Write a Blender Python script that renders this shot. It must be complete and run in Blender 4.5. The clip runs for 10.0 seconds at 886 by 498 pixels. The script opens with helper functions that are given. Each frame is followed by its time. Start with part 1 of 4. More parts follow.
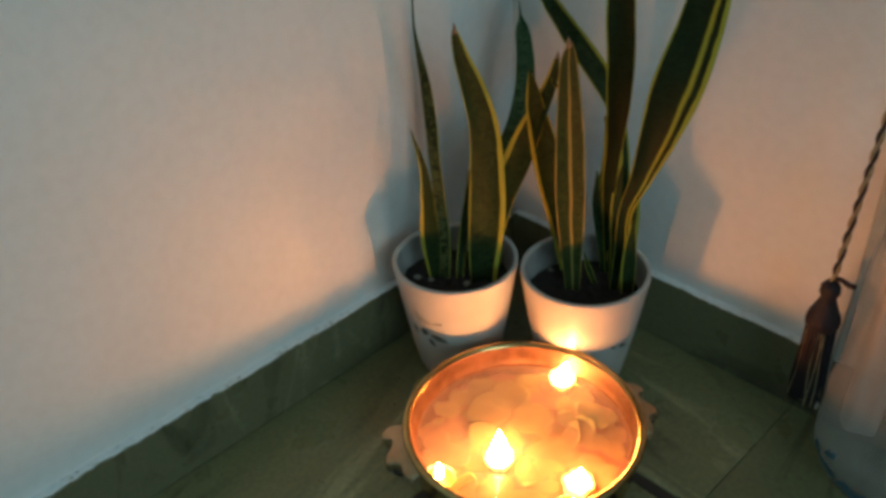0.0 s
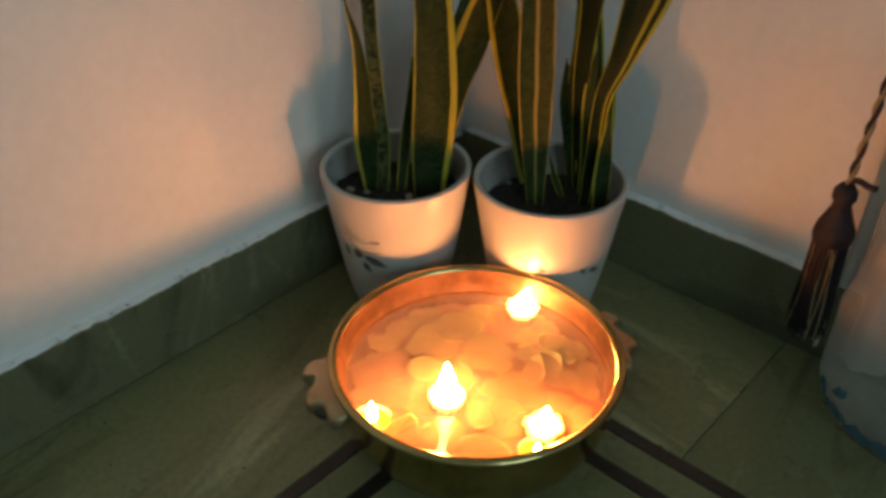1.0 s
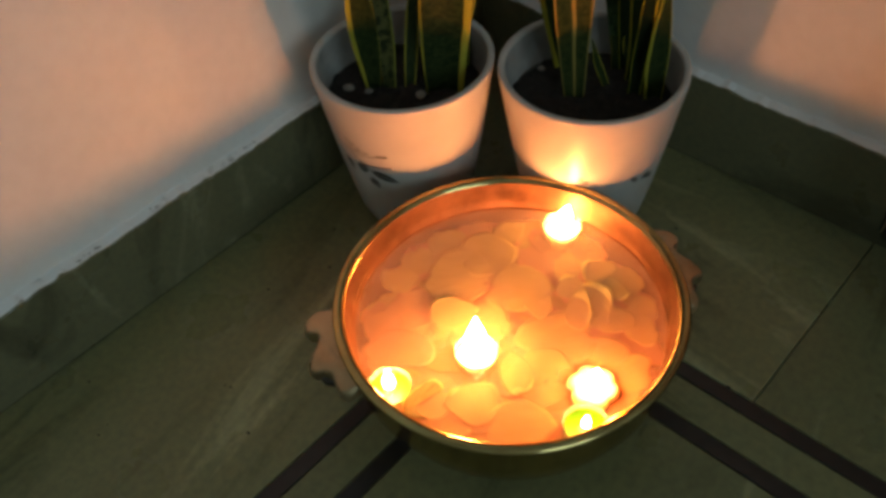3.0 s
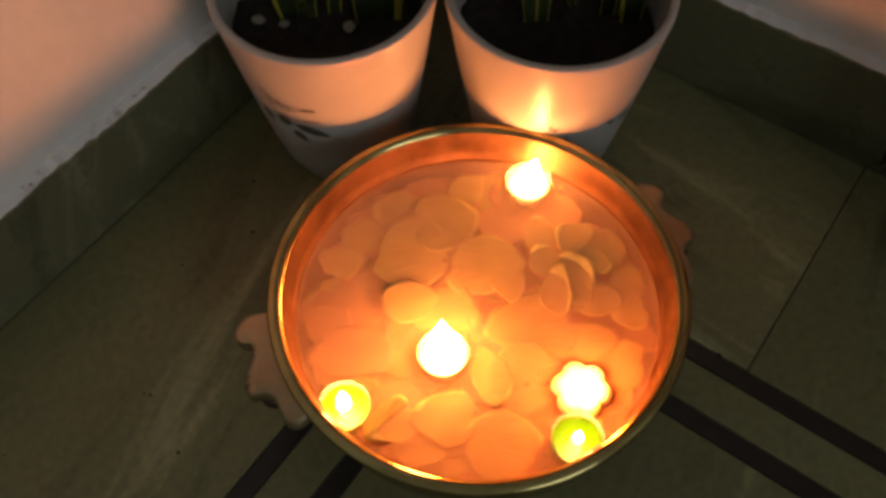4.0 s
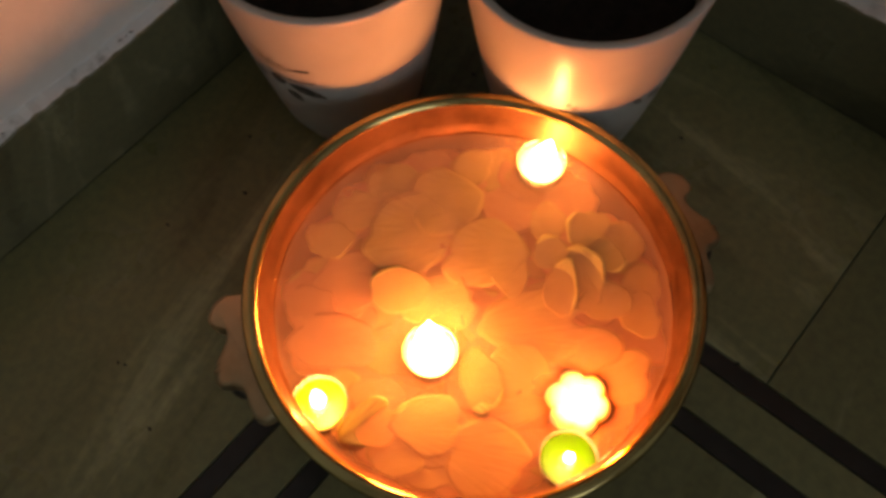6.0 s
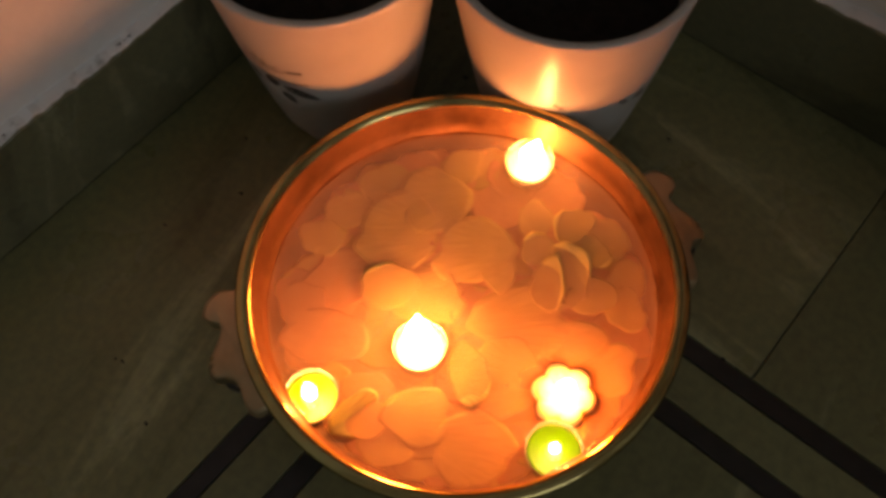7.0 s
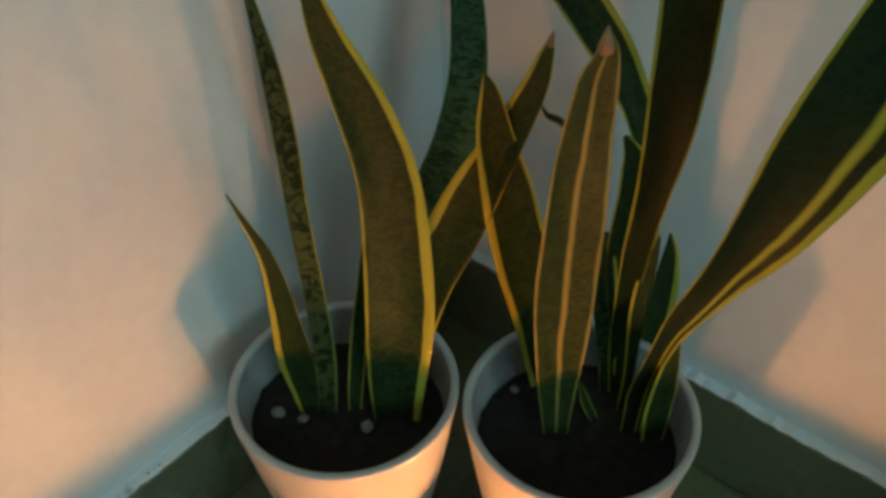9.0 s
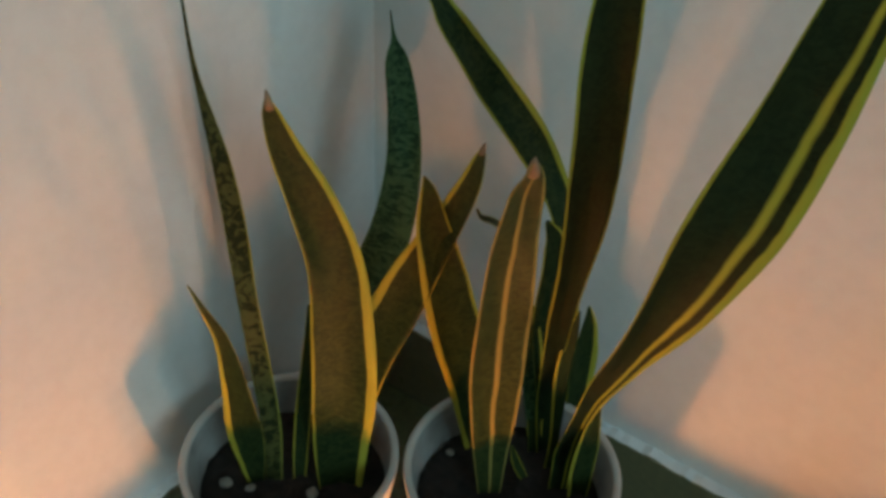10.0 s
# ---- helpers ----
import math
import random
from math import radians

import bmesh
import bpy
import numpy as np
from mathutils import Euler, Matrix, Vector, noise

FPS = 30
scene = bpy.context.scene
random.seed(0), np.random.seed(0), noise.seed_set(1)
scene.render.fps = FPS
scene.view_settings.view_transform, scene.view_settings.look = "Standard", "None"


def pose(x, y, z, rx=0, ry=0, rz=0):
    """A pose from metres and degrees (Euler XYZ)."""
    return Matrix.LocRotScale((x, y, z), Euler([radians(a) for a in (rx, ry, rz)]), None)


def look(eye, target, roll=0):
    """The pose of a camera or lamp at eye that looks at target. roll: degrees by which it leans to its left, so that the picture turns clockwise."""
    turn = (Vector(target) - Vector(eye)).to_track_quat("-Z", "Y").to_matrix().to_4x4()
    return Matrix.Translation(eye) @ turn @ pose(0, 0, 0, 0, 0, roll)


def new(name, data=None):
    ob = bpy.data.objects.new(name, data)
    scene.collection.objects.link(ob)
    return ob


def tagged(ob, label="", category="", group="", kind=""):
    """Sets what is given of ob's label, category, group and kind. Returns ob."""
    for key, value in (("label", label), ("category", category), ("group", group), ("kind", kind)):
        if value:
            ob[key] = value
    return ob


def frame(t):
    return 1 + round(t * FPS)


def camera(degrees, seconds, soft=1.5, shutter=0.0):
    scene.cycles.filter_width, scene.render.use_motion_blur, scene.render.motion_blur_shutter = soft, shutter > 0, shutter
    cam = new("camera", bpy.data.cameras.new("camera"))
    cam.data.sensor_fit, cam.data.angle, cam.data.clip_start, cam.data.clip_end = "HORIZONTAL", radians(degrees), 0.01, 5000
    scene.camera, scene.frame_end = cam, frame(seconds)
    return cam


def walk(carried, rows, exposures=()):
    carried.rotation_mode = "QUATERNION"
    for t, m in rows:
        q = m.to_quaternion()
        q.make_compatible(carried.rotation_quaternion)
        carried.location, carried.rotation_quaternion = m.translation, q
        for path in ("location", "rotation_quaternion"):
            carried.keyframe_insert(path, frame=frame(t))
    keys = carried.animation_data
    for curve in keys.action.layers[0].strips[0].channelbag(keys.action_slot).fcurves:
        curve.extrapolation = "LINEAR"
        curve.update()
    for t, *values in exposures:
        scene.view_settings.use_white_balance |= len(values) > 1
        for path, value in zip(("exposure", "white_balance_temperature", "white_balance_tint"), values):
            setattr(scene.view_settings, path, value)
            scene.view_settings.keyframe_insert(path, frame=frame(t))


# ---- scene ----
cam = camera(53.58, 10.0, soft=3.6)

# eye, point looked at, roll
PATH = [
    (0, (0.8933, -1.0202, 0.9512), (0.2903, -0.4517, 0.3916), -2.96),
    (0.5, (0.8396, -0.9697, 0.8529), (0.2824, -0.3564, 0.2931), -0.03),
    (1, (0.8074, -0.9343, 0.7449), (0.2552, -0.3277, 0.1730), 0.09),
    (1.5, (0.8020, -0.9348, 0.7309), (0.2496, -0.3345, 0.1525), -0.39),
    (2, (0.7854, -0.9260, 0.7205), (0.2471, -0.3403, 0.1145), 0.10),
    (2.5, (0.7288, -0.8566, 0.7289), (0.2115, -0.2988, 0.0798), -1.09),
    (3.8, (0.5635, -0.6754, 0.7050), (0.1877, -0.2900, -0.1378), -6.05),
    (4, (0.5288, -0.6592, 0.6961), (0.2152, -0.2397, -0.1557), -1.30),
    (4.5, (0.5054, -0.6328, 0.6721), (0.2198, -0.2078, -0.1869), 0.03),
    (5, (0.4827, -0.6083, 0.6706), (0.1652, -0.2226, -0.1957), -1.28),
    (5.5, (0.4889, -0.5873, 0.6649), (0.1683, -0.2401, -0.2164), -2.52),
    (5.7, (0.4983, -0.5802, 0.6650), (0.1958, -0.2479, -0.2284), -2.32),
    (6.8, (0.5224, -0.5846, 0.6729), (0.2251, -0.2605, -0.2177), -3.09),
    (7, (0.5268, -0.5854, 0.6743), (0.2161, -0.2517, -0.2157), -3.23),
    (7.5, (0.5221, -0.5821, 0.6833), (0.2221, -0.2357, -0.2056), -0.97),
    (7.8, (0.5252, -0.5837, 0.6848), (0.2277, -0.2486, -0.1901), -1.73),
    (7.9, (0.5272, -0.5847, 0.6858), (0.1990, -0.2327, -0.1797), -2.23),
    (8, (0.5323, -0.5873, 0.6882), (0.1565, -0.2001, -0.1538), -3.49),
    (8.2, (0.5204, -0.5836, 0.7059), (0.0898, -0.1362, -0.0955), -2.93),
    (8.5, (0.5026, -0.5781, 0.7324), (0.0482, -0.0828, -0.0080), -2.09),
    (9, (0.4878, -0.5672, 0.7653), (-0.0022, -0.0000, 0.1032), -0.53),
    (9.5, (0.4885, -0.5766, 0.7799), (0.0208, 0.0450, 0.1515), 1.20),
    (10, (0.4949, -0.6001, 0.8201), (0.0538, 0.0514, 0.2030), 2.84),
]
# stops, kelvin, tint
EXPOSURES = [(0.0, 0.30, 7300, 33), (0.5, 0.43, 7600, 36), (1.0, 0.18, 7900, 39), (2.0, 0.17, 8000, 41), (2.5, 0.14, 8000, 41), (4.0, -0.38, 9700, 66), (5.0, -0.42, 9700, 66),
             (7.0, -0.76, 10200, 70), (7.9, -0.88, 9900, 69), (8.25, -0.40, 8400, 50), (8.6, 0.20, 7400, 37), (9.0, 0.44, 7200, 22), (9.5, 0.48, 7300, 25), (10.0, 0.62, 7500, 34)]
walk(cam, [(t, look(eye, target, roll)) for t, eye, target, roll in PATH], EXPOSURES)


# ---- world and lights ----
world = bpy.data.worlds.new("world")
scene.world = world
world.use_nodes = True
sky = world.node_tree.nodes.new("ShaderNodeTexSky")
sky.sky_type, sky.sun_disc, sky.sun_elevation = "NISHITA", False, radians(2)
world.node_tree.links.new(sky.outputs[0], world.node_tree.nodes["Background"].inputs["Color"])
world.node_tree.nodes["Background"].inputs["Strength"].default_value = 0.05

ROOM_X, ROOM_Y, ROOM_H = 3.2, -3.4, 2.7


def area_lamp(name, m, size_x, size_y, power, colour):
    data = bpy.data.lights.new(name, "AREA")
    data.shape, data.size, data.size_y, data.energy, data.color = "RECTANGLE", size_x, size_y, power, colour
    ob = new(name, data)
    ob.matrix_world = m
    return ob


# the evening sky's light in the opening of the window in the east wall
WINDOW_Y, WINDOW_Z = (-2.4, -0.8), (0.95, 2.25)
area_lamp("window_light", look((ROOM_X + 0.1, -1.6, 1.6), (0, -0.9, 0.7)), 1.5, 1.25, 26, (0.39, 0.89, 1.0))


# ---- node helpers ----
def material(name, rough=0.5, metal=0.0, colour=None):
    mat = bpy.data.materials.new(name)
    mat.use_nodes = True
    b = mat.node_tree.nodes["Principled BSDF"]
    b.inputs["Roughness"].default_value, b.inputs["Metallic"].default_value = rough, metal
    if colour:
        b.inputs["Base Color"].default_value = (*colour, 1)
    return mat, b


def node(mat, kind, **inputs):
    n = mat.node_tree.nodes.new(kind)
    for key, value in inputs.items():
        n.inputs[key.replace("_", " ")].default_value = value
    return n


def link(mat, a, b):
    mat.node_tree.links.new(a, b)


def coords(mat, scale=(1, 1, 1), turn=(0, 0, 0), kind="Object"):
    t, m = node(mat, "ShaderNodeTexCoord"), node(mat, "ShaderNodeMapping", Scale=scale, Rotation=turn)
    link(mat, t.outputs[kind], m.inputs[0])
    return m.outputs[0]


def noise_tex(mat, vec, scale, detail=4.0, rough=0.55, distort=0.0):
    n = node(mat, "ShaderNodeTexNoise", Scale=scale, Detail=detail, Roughness=rough, Distortion=distort)
    link(mat, vec, n.inputs["Vector"])
    return n.outputs["Fac"]


def ramp(mat, fac, *stops):
    r = node(mat, "ShaderNodeValToRGB")
    els = r.color_ramp.elements
    while len(els) < len(stops):
        els.new(0.5)
    for el, (p, c) in zip(els, stops):
        el.position, el.color = p, (*c, 1) if len(c) == 3 else c
    link(mat, fac, r.inputs[0])
    return r.outputs[0]


def mixed(mat, fac, a, b, blend="MIX"):
    m = node(mat, "ShaderNodeMix")
    m.data_type, m.blend_type = "RGBA", blend
    for value, slot in ((fac, m.inputs[0]), (a, m.inputs[6]), (b, m.inputs[7])):
        if isinstance(value, bpy.types.NodeSocket):
            link(mat, value, slot)
        else:
            slot.default_value = value if isinstance(value, float) else (*value, 1)
    return m.outputs[2]


def maths(mat, op, a, b=0.0):
    m = node(mat, "ShaderNodeMath")
    m.operation = op
    for value, slot in ((a, m.inputs[0]), (b, m.inputs[1])):
        if isinstance(value, bpy.types.NodeSocket):
            link(mat, value, slot)
        else:
            slot.default_value = value
    return m.outputs[0]


def bump(mat, bsdf, height, strength=0.2, distance=0.002):
    n = node(mat, "ShaderNodeBump", Strength=strength, Distance=distance)
    link(mat, height, n.inputs["Height"])
    link(mat, n.outputs[0], bsdf.inputs["Normal"])


# ---- materials ----
def wall_paint():
    mat, b = material("wall_paint", 0.65)
    v = coords(mat)
    c = ramp(mat, noise_tex(mat, v, 3.0, 5), (0.3, (0.70, 0.68, 0.66)), (0.7, (0.78, 0.76, 0.74)))
    fine = noise_tex(mat, v, 60.0, 5)
    c = mixed(mat, 0.12, c, ramp(mat, fine, (0.35, (0.55, 0.53, 0.5)), (0.6, (0.8, 0.78, 0.76))))
    link(mat, c, b.inputs["Base Color"])
    bump(mat, b, noise_tex(mat, v, 90.0, 6), 0.25, 0.002)
    return mat


def limewash():
    """The brushed, spotted edge of the paint over the skirting."""
    mat, b = material("paint_edge", 0.7)
    v = coords(mat)
    c = ramp(mat, noise_tex(mat, v, 35.0, 6, 0.65), (0.28, (0.35, 0.36, 0.35)), (0.42, (0.72, 0.73, 0.73)), (0.8, (0.8, 0.8, 0.8)))
    link(mat, c, b.inputs["Base Color"])
    bump(mat, b, noise_tex(mat, v, 70.0, 5), 0.4, 0.003)
    return mat


def marble(name, base, vein, light, turn, per_piece=0.12):
    mat, b = material(name, 0.3)
    b.inputs["Specular IOR Level"].default_value = 0.35
    v = coords(mat, (1, 1, 1), (0, 0, turn))
    rnd = node(mat, "ShaderNodeObjectInfo").outputs["Random"]
    shifted = node(mat, "ShaderNodeVectorMath")
    shifted.operation = "ADD"
    link(mat, v, shifted.inputs[0])
    link(mat, maths(mat, "MULTIPLY", rnd, 3.0), shifted.inputs[1])
    stretch = node(mat, "ShaderNodeMapping", Scale=(1.7, 12.0, 4.0))
    link(mat, shifted.outputs[0], stretch.inputs[0])
    streak = noise_tex(mat, stretch.outputs[0], 1.0, 7, 0.6, 1.2)
    c = ramp(mat, streak, (0.30, vein), (0.45, base), (0.58, base), (0.70, light))
    grain = noise_tex(mat, v, 120.0, 4)
    c = mixed(mat, 0.35, c, ramp(mat, grain, (0.35, vein), (0.65, light)), "OVERLAY")
    spots = ramp(mat, noise_tex(mat, v, 22.0, 3, 0.5), (0.22, (0.25, 0.25, 0.22)), (0.27, (1, 1, 1)))
    c = mixed(mat, 0.8, c, spots, "MULTIPLY")
    tone = maths(mat, "ADD", maths(mat, "MULTIPLY", rnd, per_piece * 2), 1 - per_piece)
    c = mixed(mat, 1.0, c, tone, "MULTIPLY")
    link(mat, c, b.inputs["Base Color"])
    link(mat, ramp(mat, noise_tex(mat, v, 9.0, 5), (0.3, (0.22,) * 3), (0.7, (0.42,) * 3)), b.inputs["Roughness"])
    bump(mat, b, grain, 0.05, 0.001)
    return mat


def brass(name, tone, dull, rough):
    mat, b = material(name, rough, 1.0)
    v = coords(mat)
    n = noise_tex(mat, v, 14.0, 6, 0.6)
    link(mat, ramp(mat, n, (0.32, dull), (0.6, tone)), b.inputs["Base Color"])
    link(mat, ramp(mat, noise_tex(mat, v, 40.0, 5), (0.3, (rough * 0.8,) * 3), (0.7, (rough * 1.5,) * 3)), b.inputs["Roughness"])
    bump(mat, b, noise_tex(mat, v, 60.0, 4), 0.12, 0.001)
    return mat


def glazed():
    mat, b = material("white_glaze", 0.32)
    v = coords(mat)
    c = ramp(mat, noise_tex(mat, v, 18.0, 5), (0.3, (0.42, 0.395, 0.365)), (0.7, (0.49, 0.465, 0.43)))
    dust = ramp(mat, noise_tex(mat, v, 160.0, 3), (0.25, (0.45, 0.42, 0.38)), (0.32, (1, 1, 1)))
    link(mat, mixed(mat, 0.35, c, dust, "MULTIPLY"), b.inputs["Base Color"])
    bump(mat, b, noise_tex(mat, v, 45.0, 4), 0.06, 0.001)
    return mat


def earth():
    mat, b = material("soil", 0.95)
    v = coords(mat)
    link(mat, ramp(mat, noise_tex(mat, v, 90.0, 6, 0.7), (0.3, (0.007, 0.004, 0.003)), (0.7, (0.034, 0.020, 0.014))), b.inputs["Base Color"])
    bump(mat, b, noise_tex(mat, v, 110.0, 6, 0.7), 0.9, 0.006)
    return mat


def pebble():
    mat, b = material("pebble", 0.8)
    link(mat, ramp(mat, noise_tex(mat, coords(mat), 60.0, 5), (0.3, (0.14, 0.12, 0.10)), (0.7, (0.30, 0.27, 0.23))), b.inputs["Base Color"])
    return mat


def leaf_skin(name, mid, band, edge, margin=0.36, streak=0.0, bars=(5.0, 150.0), sharp=(0.41, 0.58)):
    """Green blade with darker cross bands and a pale margin; u runs across the blade, v along it, in metres."""
    mat, b = material(name, 0.5)
    b.inputs["Specular IOR Level"].default_value = 0.08
    uv = node(mat, "ShaderNodeUVMap")
    sep = node(mat, "ShaderNodeSeparateXYZ")
    link(mat, uv.outputs[0], sep.inputs[0])
    v = coords(mat)
    bands = node(mat, "ShaderNodeMapping", Scale=(*bars, 1.0))
    link(mat, uv.outputs[0], bands.inputs[0])
    rnd = node(mat, "ShaderNodeObjectInfo").outputs["Random"]
    link(mat, rnd, bands.inputs["Location"])
    n = noise_tex(mat, bands.outputs[0], 1.0, 5, 0.65, 1.5)
    c = ramp(mat, n, (sharp[0], band), (sharp[1], mid))
    lines = node(mat, "ShaderNodeMapping", Scale=(70.0, 4.0, 1.0))
    link(mat, uv.outputs[0], lines.inputs[0])
    along = noise_tex(mat, lines.outputs[0], 1.0, 3)
    c = mixed(mat, 0.3, c, ramp(mat, along, (0.35, band), (0.65, mid)))
    wob = maths(mat, "MULTIPLY", maths(mat, "SUBTRACT", noise_tex(mat, v, 16.0, 3), 0.5), 0.12)
    d = maths(mat, "ADD", maths(mat, "ABSOLUTE", maths(mat, "SUBTRACT", sep.outputs[0], 0.5)), wob)
    rim = ramp(mat, d, (margin, (0, 0, 0)), (margin + 0.025, (1, 1, 1)))
    pale = mixed(mat, noise_tex(mat, v, 30.0, 4), edge, tuple(x * 0.7 for x in edge))
    c = mixed(mat, rim, c, pale)
    if streak:
        off = maths(mat, "ABSOLUTE", maths(mat, "SUBTRACT", maths(mat, "ADD", sep.outputs[0], wob), streak))
        c = mixed(mat, ramp(mat, off, (0.02, (1, 1, 1)), (0.07, (0, 0, 0))), c, pale)
    link(mat, c, b.inputs["Base Color"])
    bump(mat, b, along, 0.25, 0.001)
    return mat


def petal_skin(name, low, middle, high, vein):
    mat, b = material(name, 0.5)
    uv = node(mat, "ShaderNodeUVMap")
    v = coords(mat)
    rnd = node(mat, "ShaderNodeObjectInfo").outputs["Random"]
    c = ramp(mat, rnd, (0.0, low), (0.5, middle), (1.0, high))
    fan = node(mat, "ShaderNodeMapping", Scale=(34.0, 2.5, 1.0))
    link(mat, uv.outputs[0], fan.inputs[0])
    veins = noise_tex(mat, fan.outputs[0], 1.0, 3)
    c = mixed(mat, 0.6, c, ramp(mat, veins, (0.38, vein), (0.60, middle)))
    link(mat, c, b.inputs["Base Color"])
    t = node(mat, "ShaderNodeBsdfTranslucent")
    link(mat, c, t.inputs[0])
    mix = node(mat, "ShaderNodeMixShader", Fac=0.45)
    link(mat, b.outputs[0], mix.inputs[1])
    link(mat, t.outputs[0], mix.inputs[2])
    link(mat, mix.outputs[0], mat.node_tree.nodes["Material Output"].inputs[0])
    bump(mat, b, veins, 0.5, 0.002)
    return mat


def plastic_bag():
    """Milky thin plastic film, crinkled."""
    mat, b = material("plastic_bag", 0.3)
    v = coords(mat)
    c = ramp(mat, noise_tex(mat, v, 14.0, 4, 0.5), (0.35, (0.34, 0.31, 0.28)), (0.65, (0.46, 0.42, 0.38)))
    link(mat, c, b.inputs["Base Color"])
    t = node(mat, "ShaderNodeBsdfTransparent")
    mix = node(mat, "ShaderNodeMixShader", Fac=0.66)
    link(mat, b.outputs[0], mix.inputs[1])
    link(mat, t.outputs[0], mix.inputs[2])
    link(mat, mix.outputs[0], mat.node_tree.nodes["Material Output"].inputs[0])
    bump(mat, b, noise_tex(mat, v, 28.0, 4, 0.6), 0.6, 0.006)
    return mat


def clear(name, tint, ior, rough=0.02, ripple=0.0, haze_share=0.0, haze_colour=(0.88, 0.55, 0.34)):
    """Water or thin clear plastic: light passes straight, with Fresnel gloss on top."""
    mat = bpy.data.materials.new(name)
    mat.use_nodes = True
    nt = mat.node_tree
    nt.nodes.remove(nt.nodes["Principled BSDF"])
    tr, gl = node(mat, "ShaderNodeBsdfTransparent", Color=(*tint, 1)), node(mat, "ShaderNodeBsdfGlossy", Roughness=rough)
    fr, mix = node(mat, "ShaderNodeLayerWeight", Blend=0.5), node(mat, "ShaderNodeMixShader")
    base = ((ior - 1) / (ior + 1)) ** 2
    if ripple:
        n = node(mat, "ShaderNodeBump", Strength=ripple, Distance=0.003)
        link(mat, noise_tex(mat, coords(mat), 30.0, 2), n.inputs["Height"])
        link(mat, n.outputs[0], gl.inputs["Normal"])
        link(mat, n.outputs[0], fr.inputs["Normal"])
    gloss = maths(mat, "ADD", maths(mat, "MULTIPLY", maths(mat, "POWER", fr.outputs["Facing"], 5.0), 1 - base), base)
    link(mat, gloss, mix.inputs[0])
    if haze_share:
        # a diffuse share; on the water it paints the flames' glow haze
        haze_diffuse, body = node(mat, "ShaderNodeBsdfDiffuse", Color=(*haze_colour, 1)), node(mat, "ShaderNodeMixShader")
        haze = noise_tex(mat, coords(mat), 18.0, 4)
        link(mat, ramp(mat, haze, (0.3, (haze_share * 0.7,) * 3), (0.7, (haze_share * 1.3,) * 3)), body.inputs[0])
        link(mat, tr.outputs[0], body.inputs[1])
        link(mat, haze_diffuse.outputs[0], body.inputs[2])
        tr = body
    link(mat, tr.outputs[0], mix.inputs[1])
    link(mat, gl.outputs[0], mix.inputs[2])
    link(mat, mix.outputs[0], nt.nodes["Material Output"].inputs[0])
    return mat


def wax(name, colour):
    mat, b = material(name, 0.35, 0.0, colour)
    b.inputs["Subsurface Weight"].default_value = 0.5
    b.inputs["Subsurface Radius"].default_value = (0.012, 0.010, 0.004)
    b.inputs["Subsurface Scale"].default_value = 1.0
    n = noise_tex(mat, coords(mat), 70.0, 4)
    link(mat, ramp(mat, n, (0.3, tuple(x * 0.85 for x in colour)), (0.7, colour)), b.inputs["Base Color"])
    return mat


def fire(name, strength):
    mat = bpy.data.materials.new(name)
    mat.use_nodes = True
    nt = mat.node_tree
    nt.nodes.remove(nt.nodes["Principled BSDF"])
    e = node(mat, "ShaderNodeEmission", Color=(1.0, 0.62, 0.22, 1), Strength=strength)
    both = node(mat, "ShaderNodeAddShader")
    link(mat, e.outputs[0], both.inputs[0])
    link(mat, node(mat, "ShaderNodeBsdfTransparent").outputs[0], both.inputs[1])
    link(mat, both.outputs[0], nt.nodes["Material Output"].inputs[0])
    return mat


def plain(name, dark, light, rough=0.7, scale=40.0, metal=0.0):
    mat, b = material(name, rough, metal)
    n = noise_tex(mat, coords(mat), scale, 5)
    link(mat, ramp(mat, n, (0.3, dark), (0.7, light)), b.inputs["Base Color"])
    bump(mat, b, n, 0.2, 0.001)
    return mat


WALL, EDGE = wall_paint(), limewash()
MARBLE = marble("green_marble", (0.205, 0.205, 0.108), (0.075, 0.080, 0.040), (0.37, 0.37, 0.22), 0.12)
MARBLE_TURNED = marble("green_marble_turned", (0.198, 0.198, 0.104), (0.072, 0.077, 0.038), (0.36, 0.36, 0.21), 1.35)
SKIRTING = marble("skirting_marble", (0.190, 0.178, 0.105), (0.085, 0.080, 0.048), (0.30, 0.285, 0.18), 0.0, 0.05)
BLACK_STONE = plain("black_stone", (0.007, 0.0065, 0.006), (0.018, 0.016, 0.015), 0.35, 60)
GROUT = plain("grout", (0.05, 0.05, 0.04), (0.1, 0.1, 0.08), 0.9, 90)
BRASS = brass("brass", (0.56, 0.41, 0.17), (0.32, 0.22, 0.09), 0.14)
BRASS_IN = brass("brass_inside", (0.24, 0.112, 0.06), (0.10, 0.045, 0.024), 0.55)
# near-black brown: painted shade of the handle hollows, and the paint flakes' own colour
SHADE_AND_FLAKES = plain("hollow_shade_and_flakes", (0.02, 0.012, 0.008), (0.06, 0.035, 0.022), 0.45, 80)
BRASS_CAST = brass("cast_brass", (0.60, 0.43, 0.27), (0.36, 0.25, 0.14), 0.45)
# darker than the outer glaze: shade inside the pots put into the colour
GLAZE_SHADED = plain("shaded_glaze", (0.22, 0.215, 0.20), (0.40, 0.39, 0.37), 0.6, 30)
GLAZE, SOIL, PEBBLE = glazed(), earth(), pebble()
PRINT = plain("brown_print", (0.03, 0.022, 0.016), (0.10, 0.08, 0.058), 0.5, 260)
LEAF = leaf_skin("leaf", (0.030, 0.050, 0.015), (0.006, 0.018, 0.007), (0.42, 0.38, 0.05), 0.39)
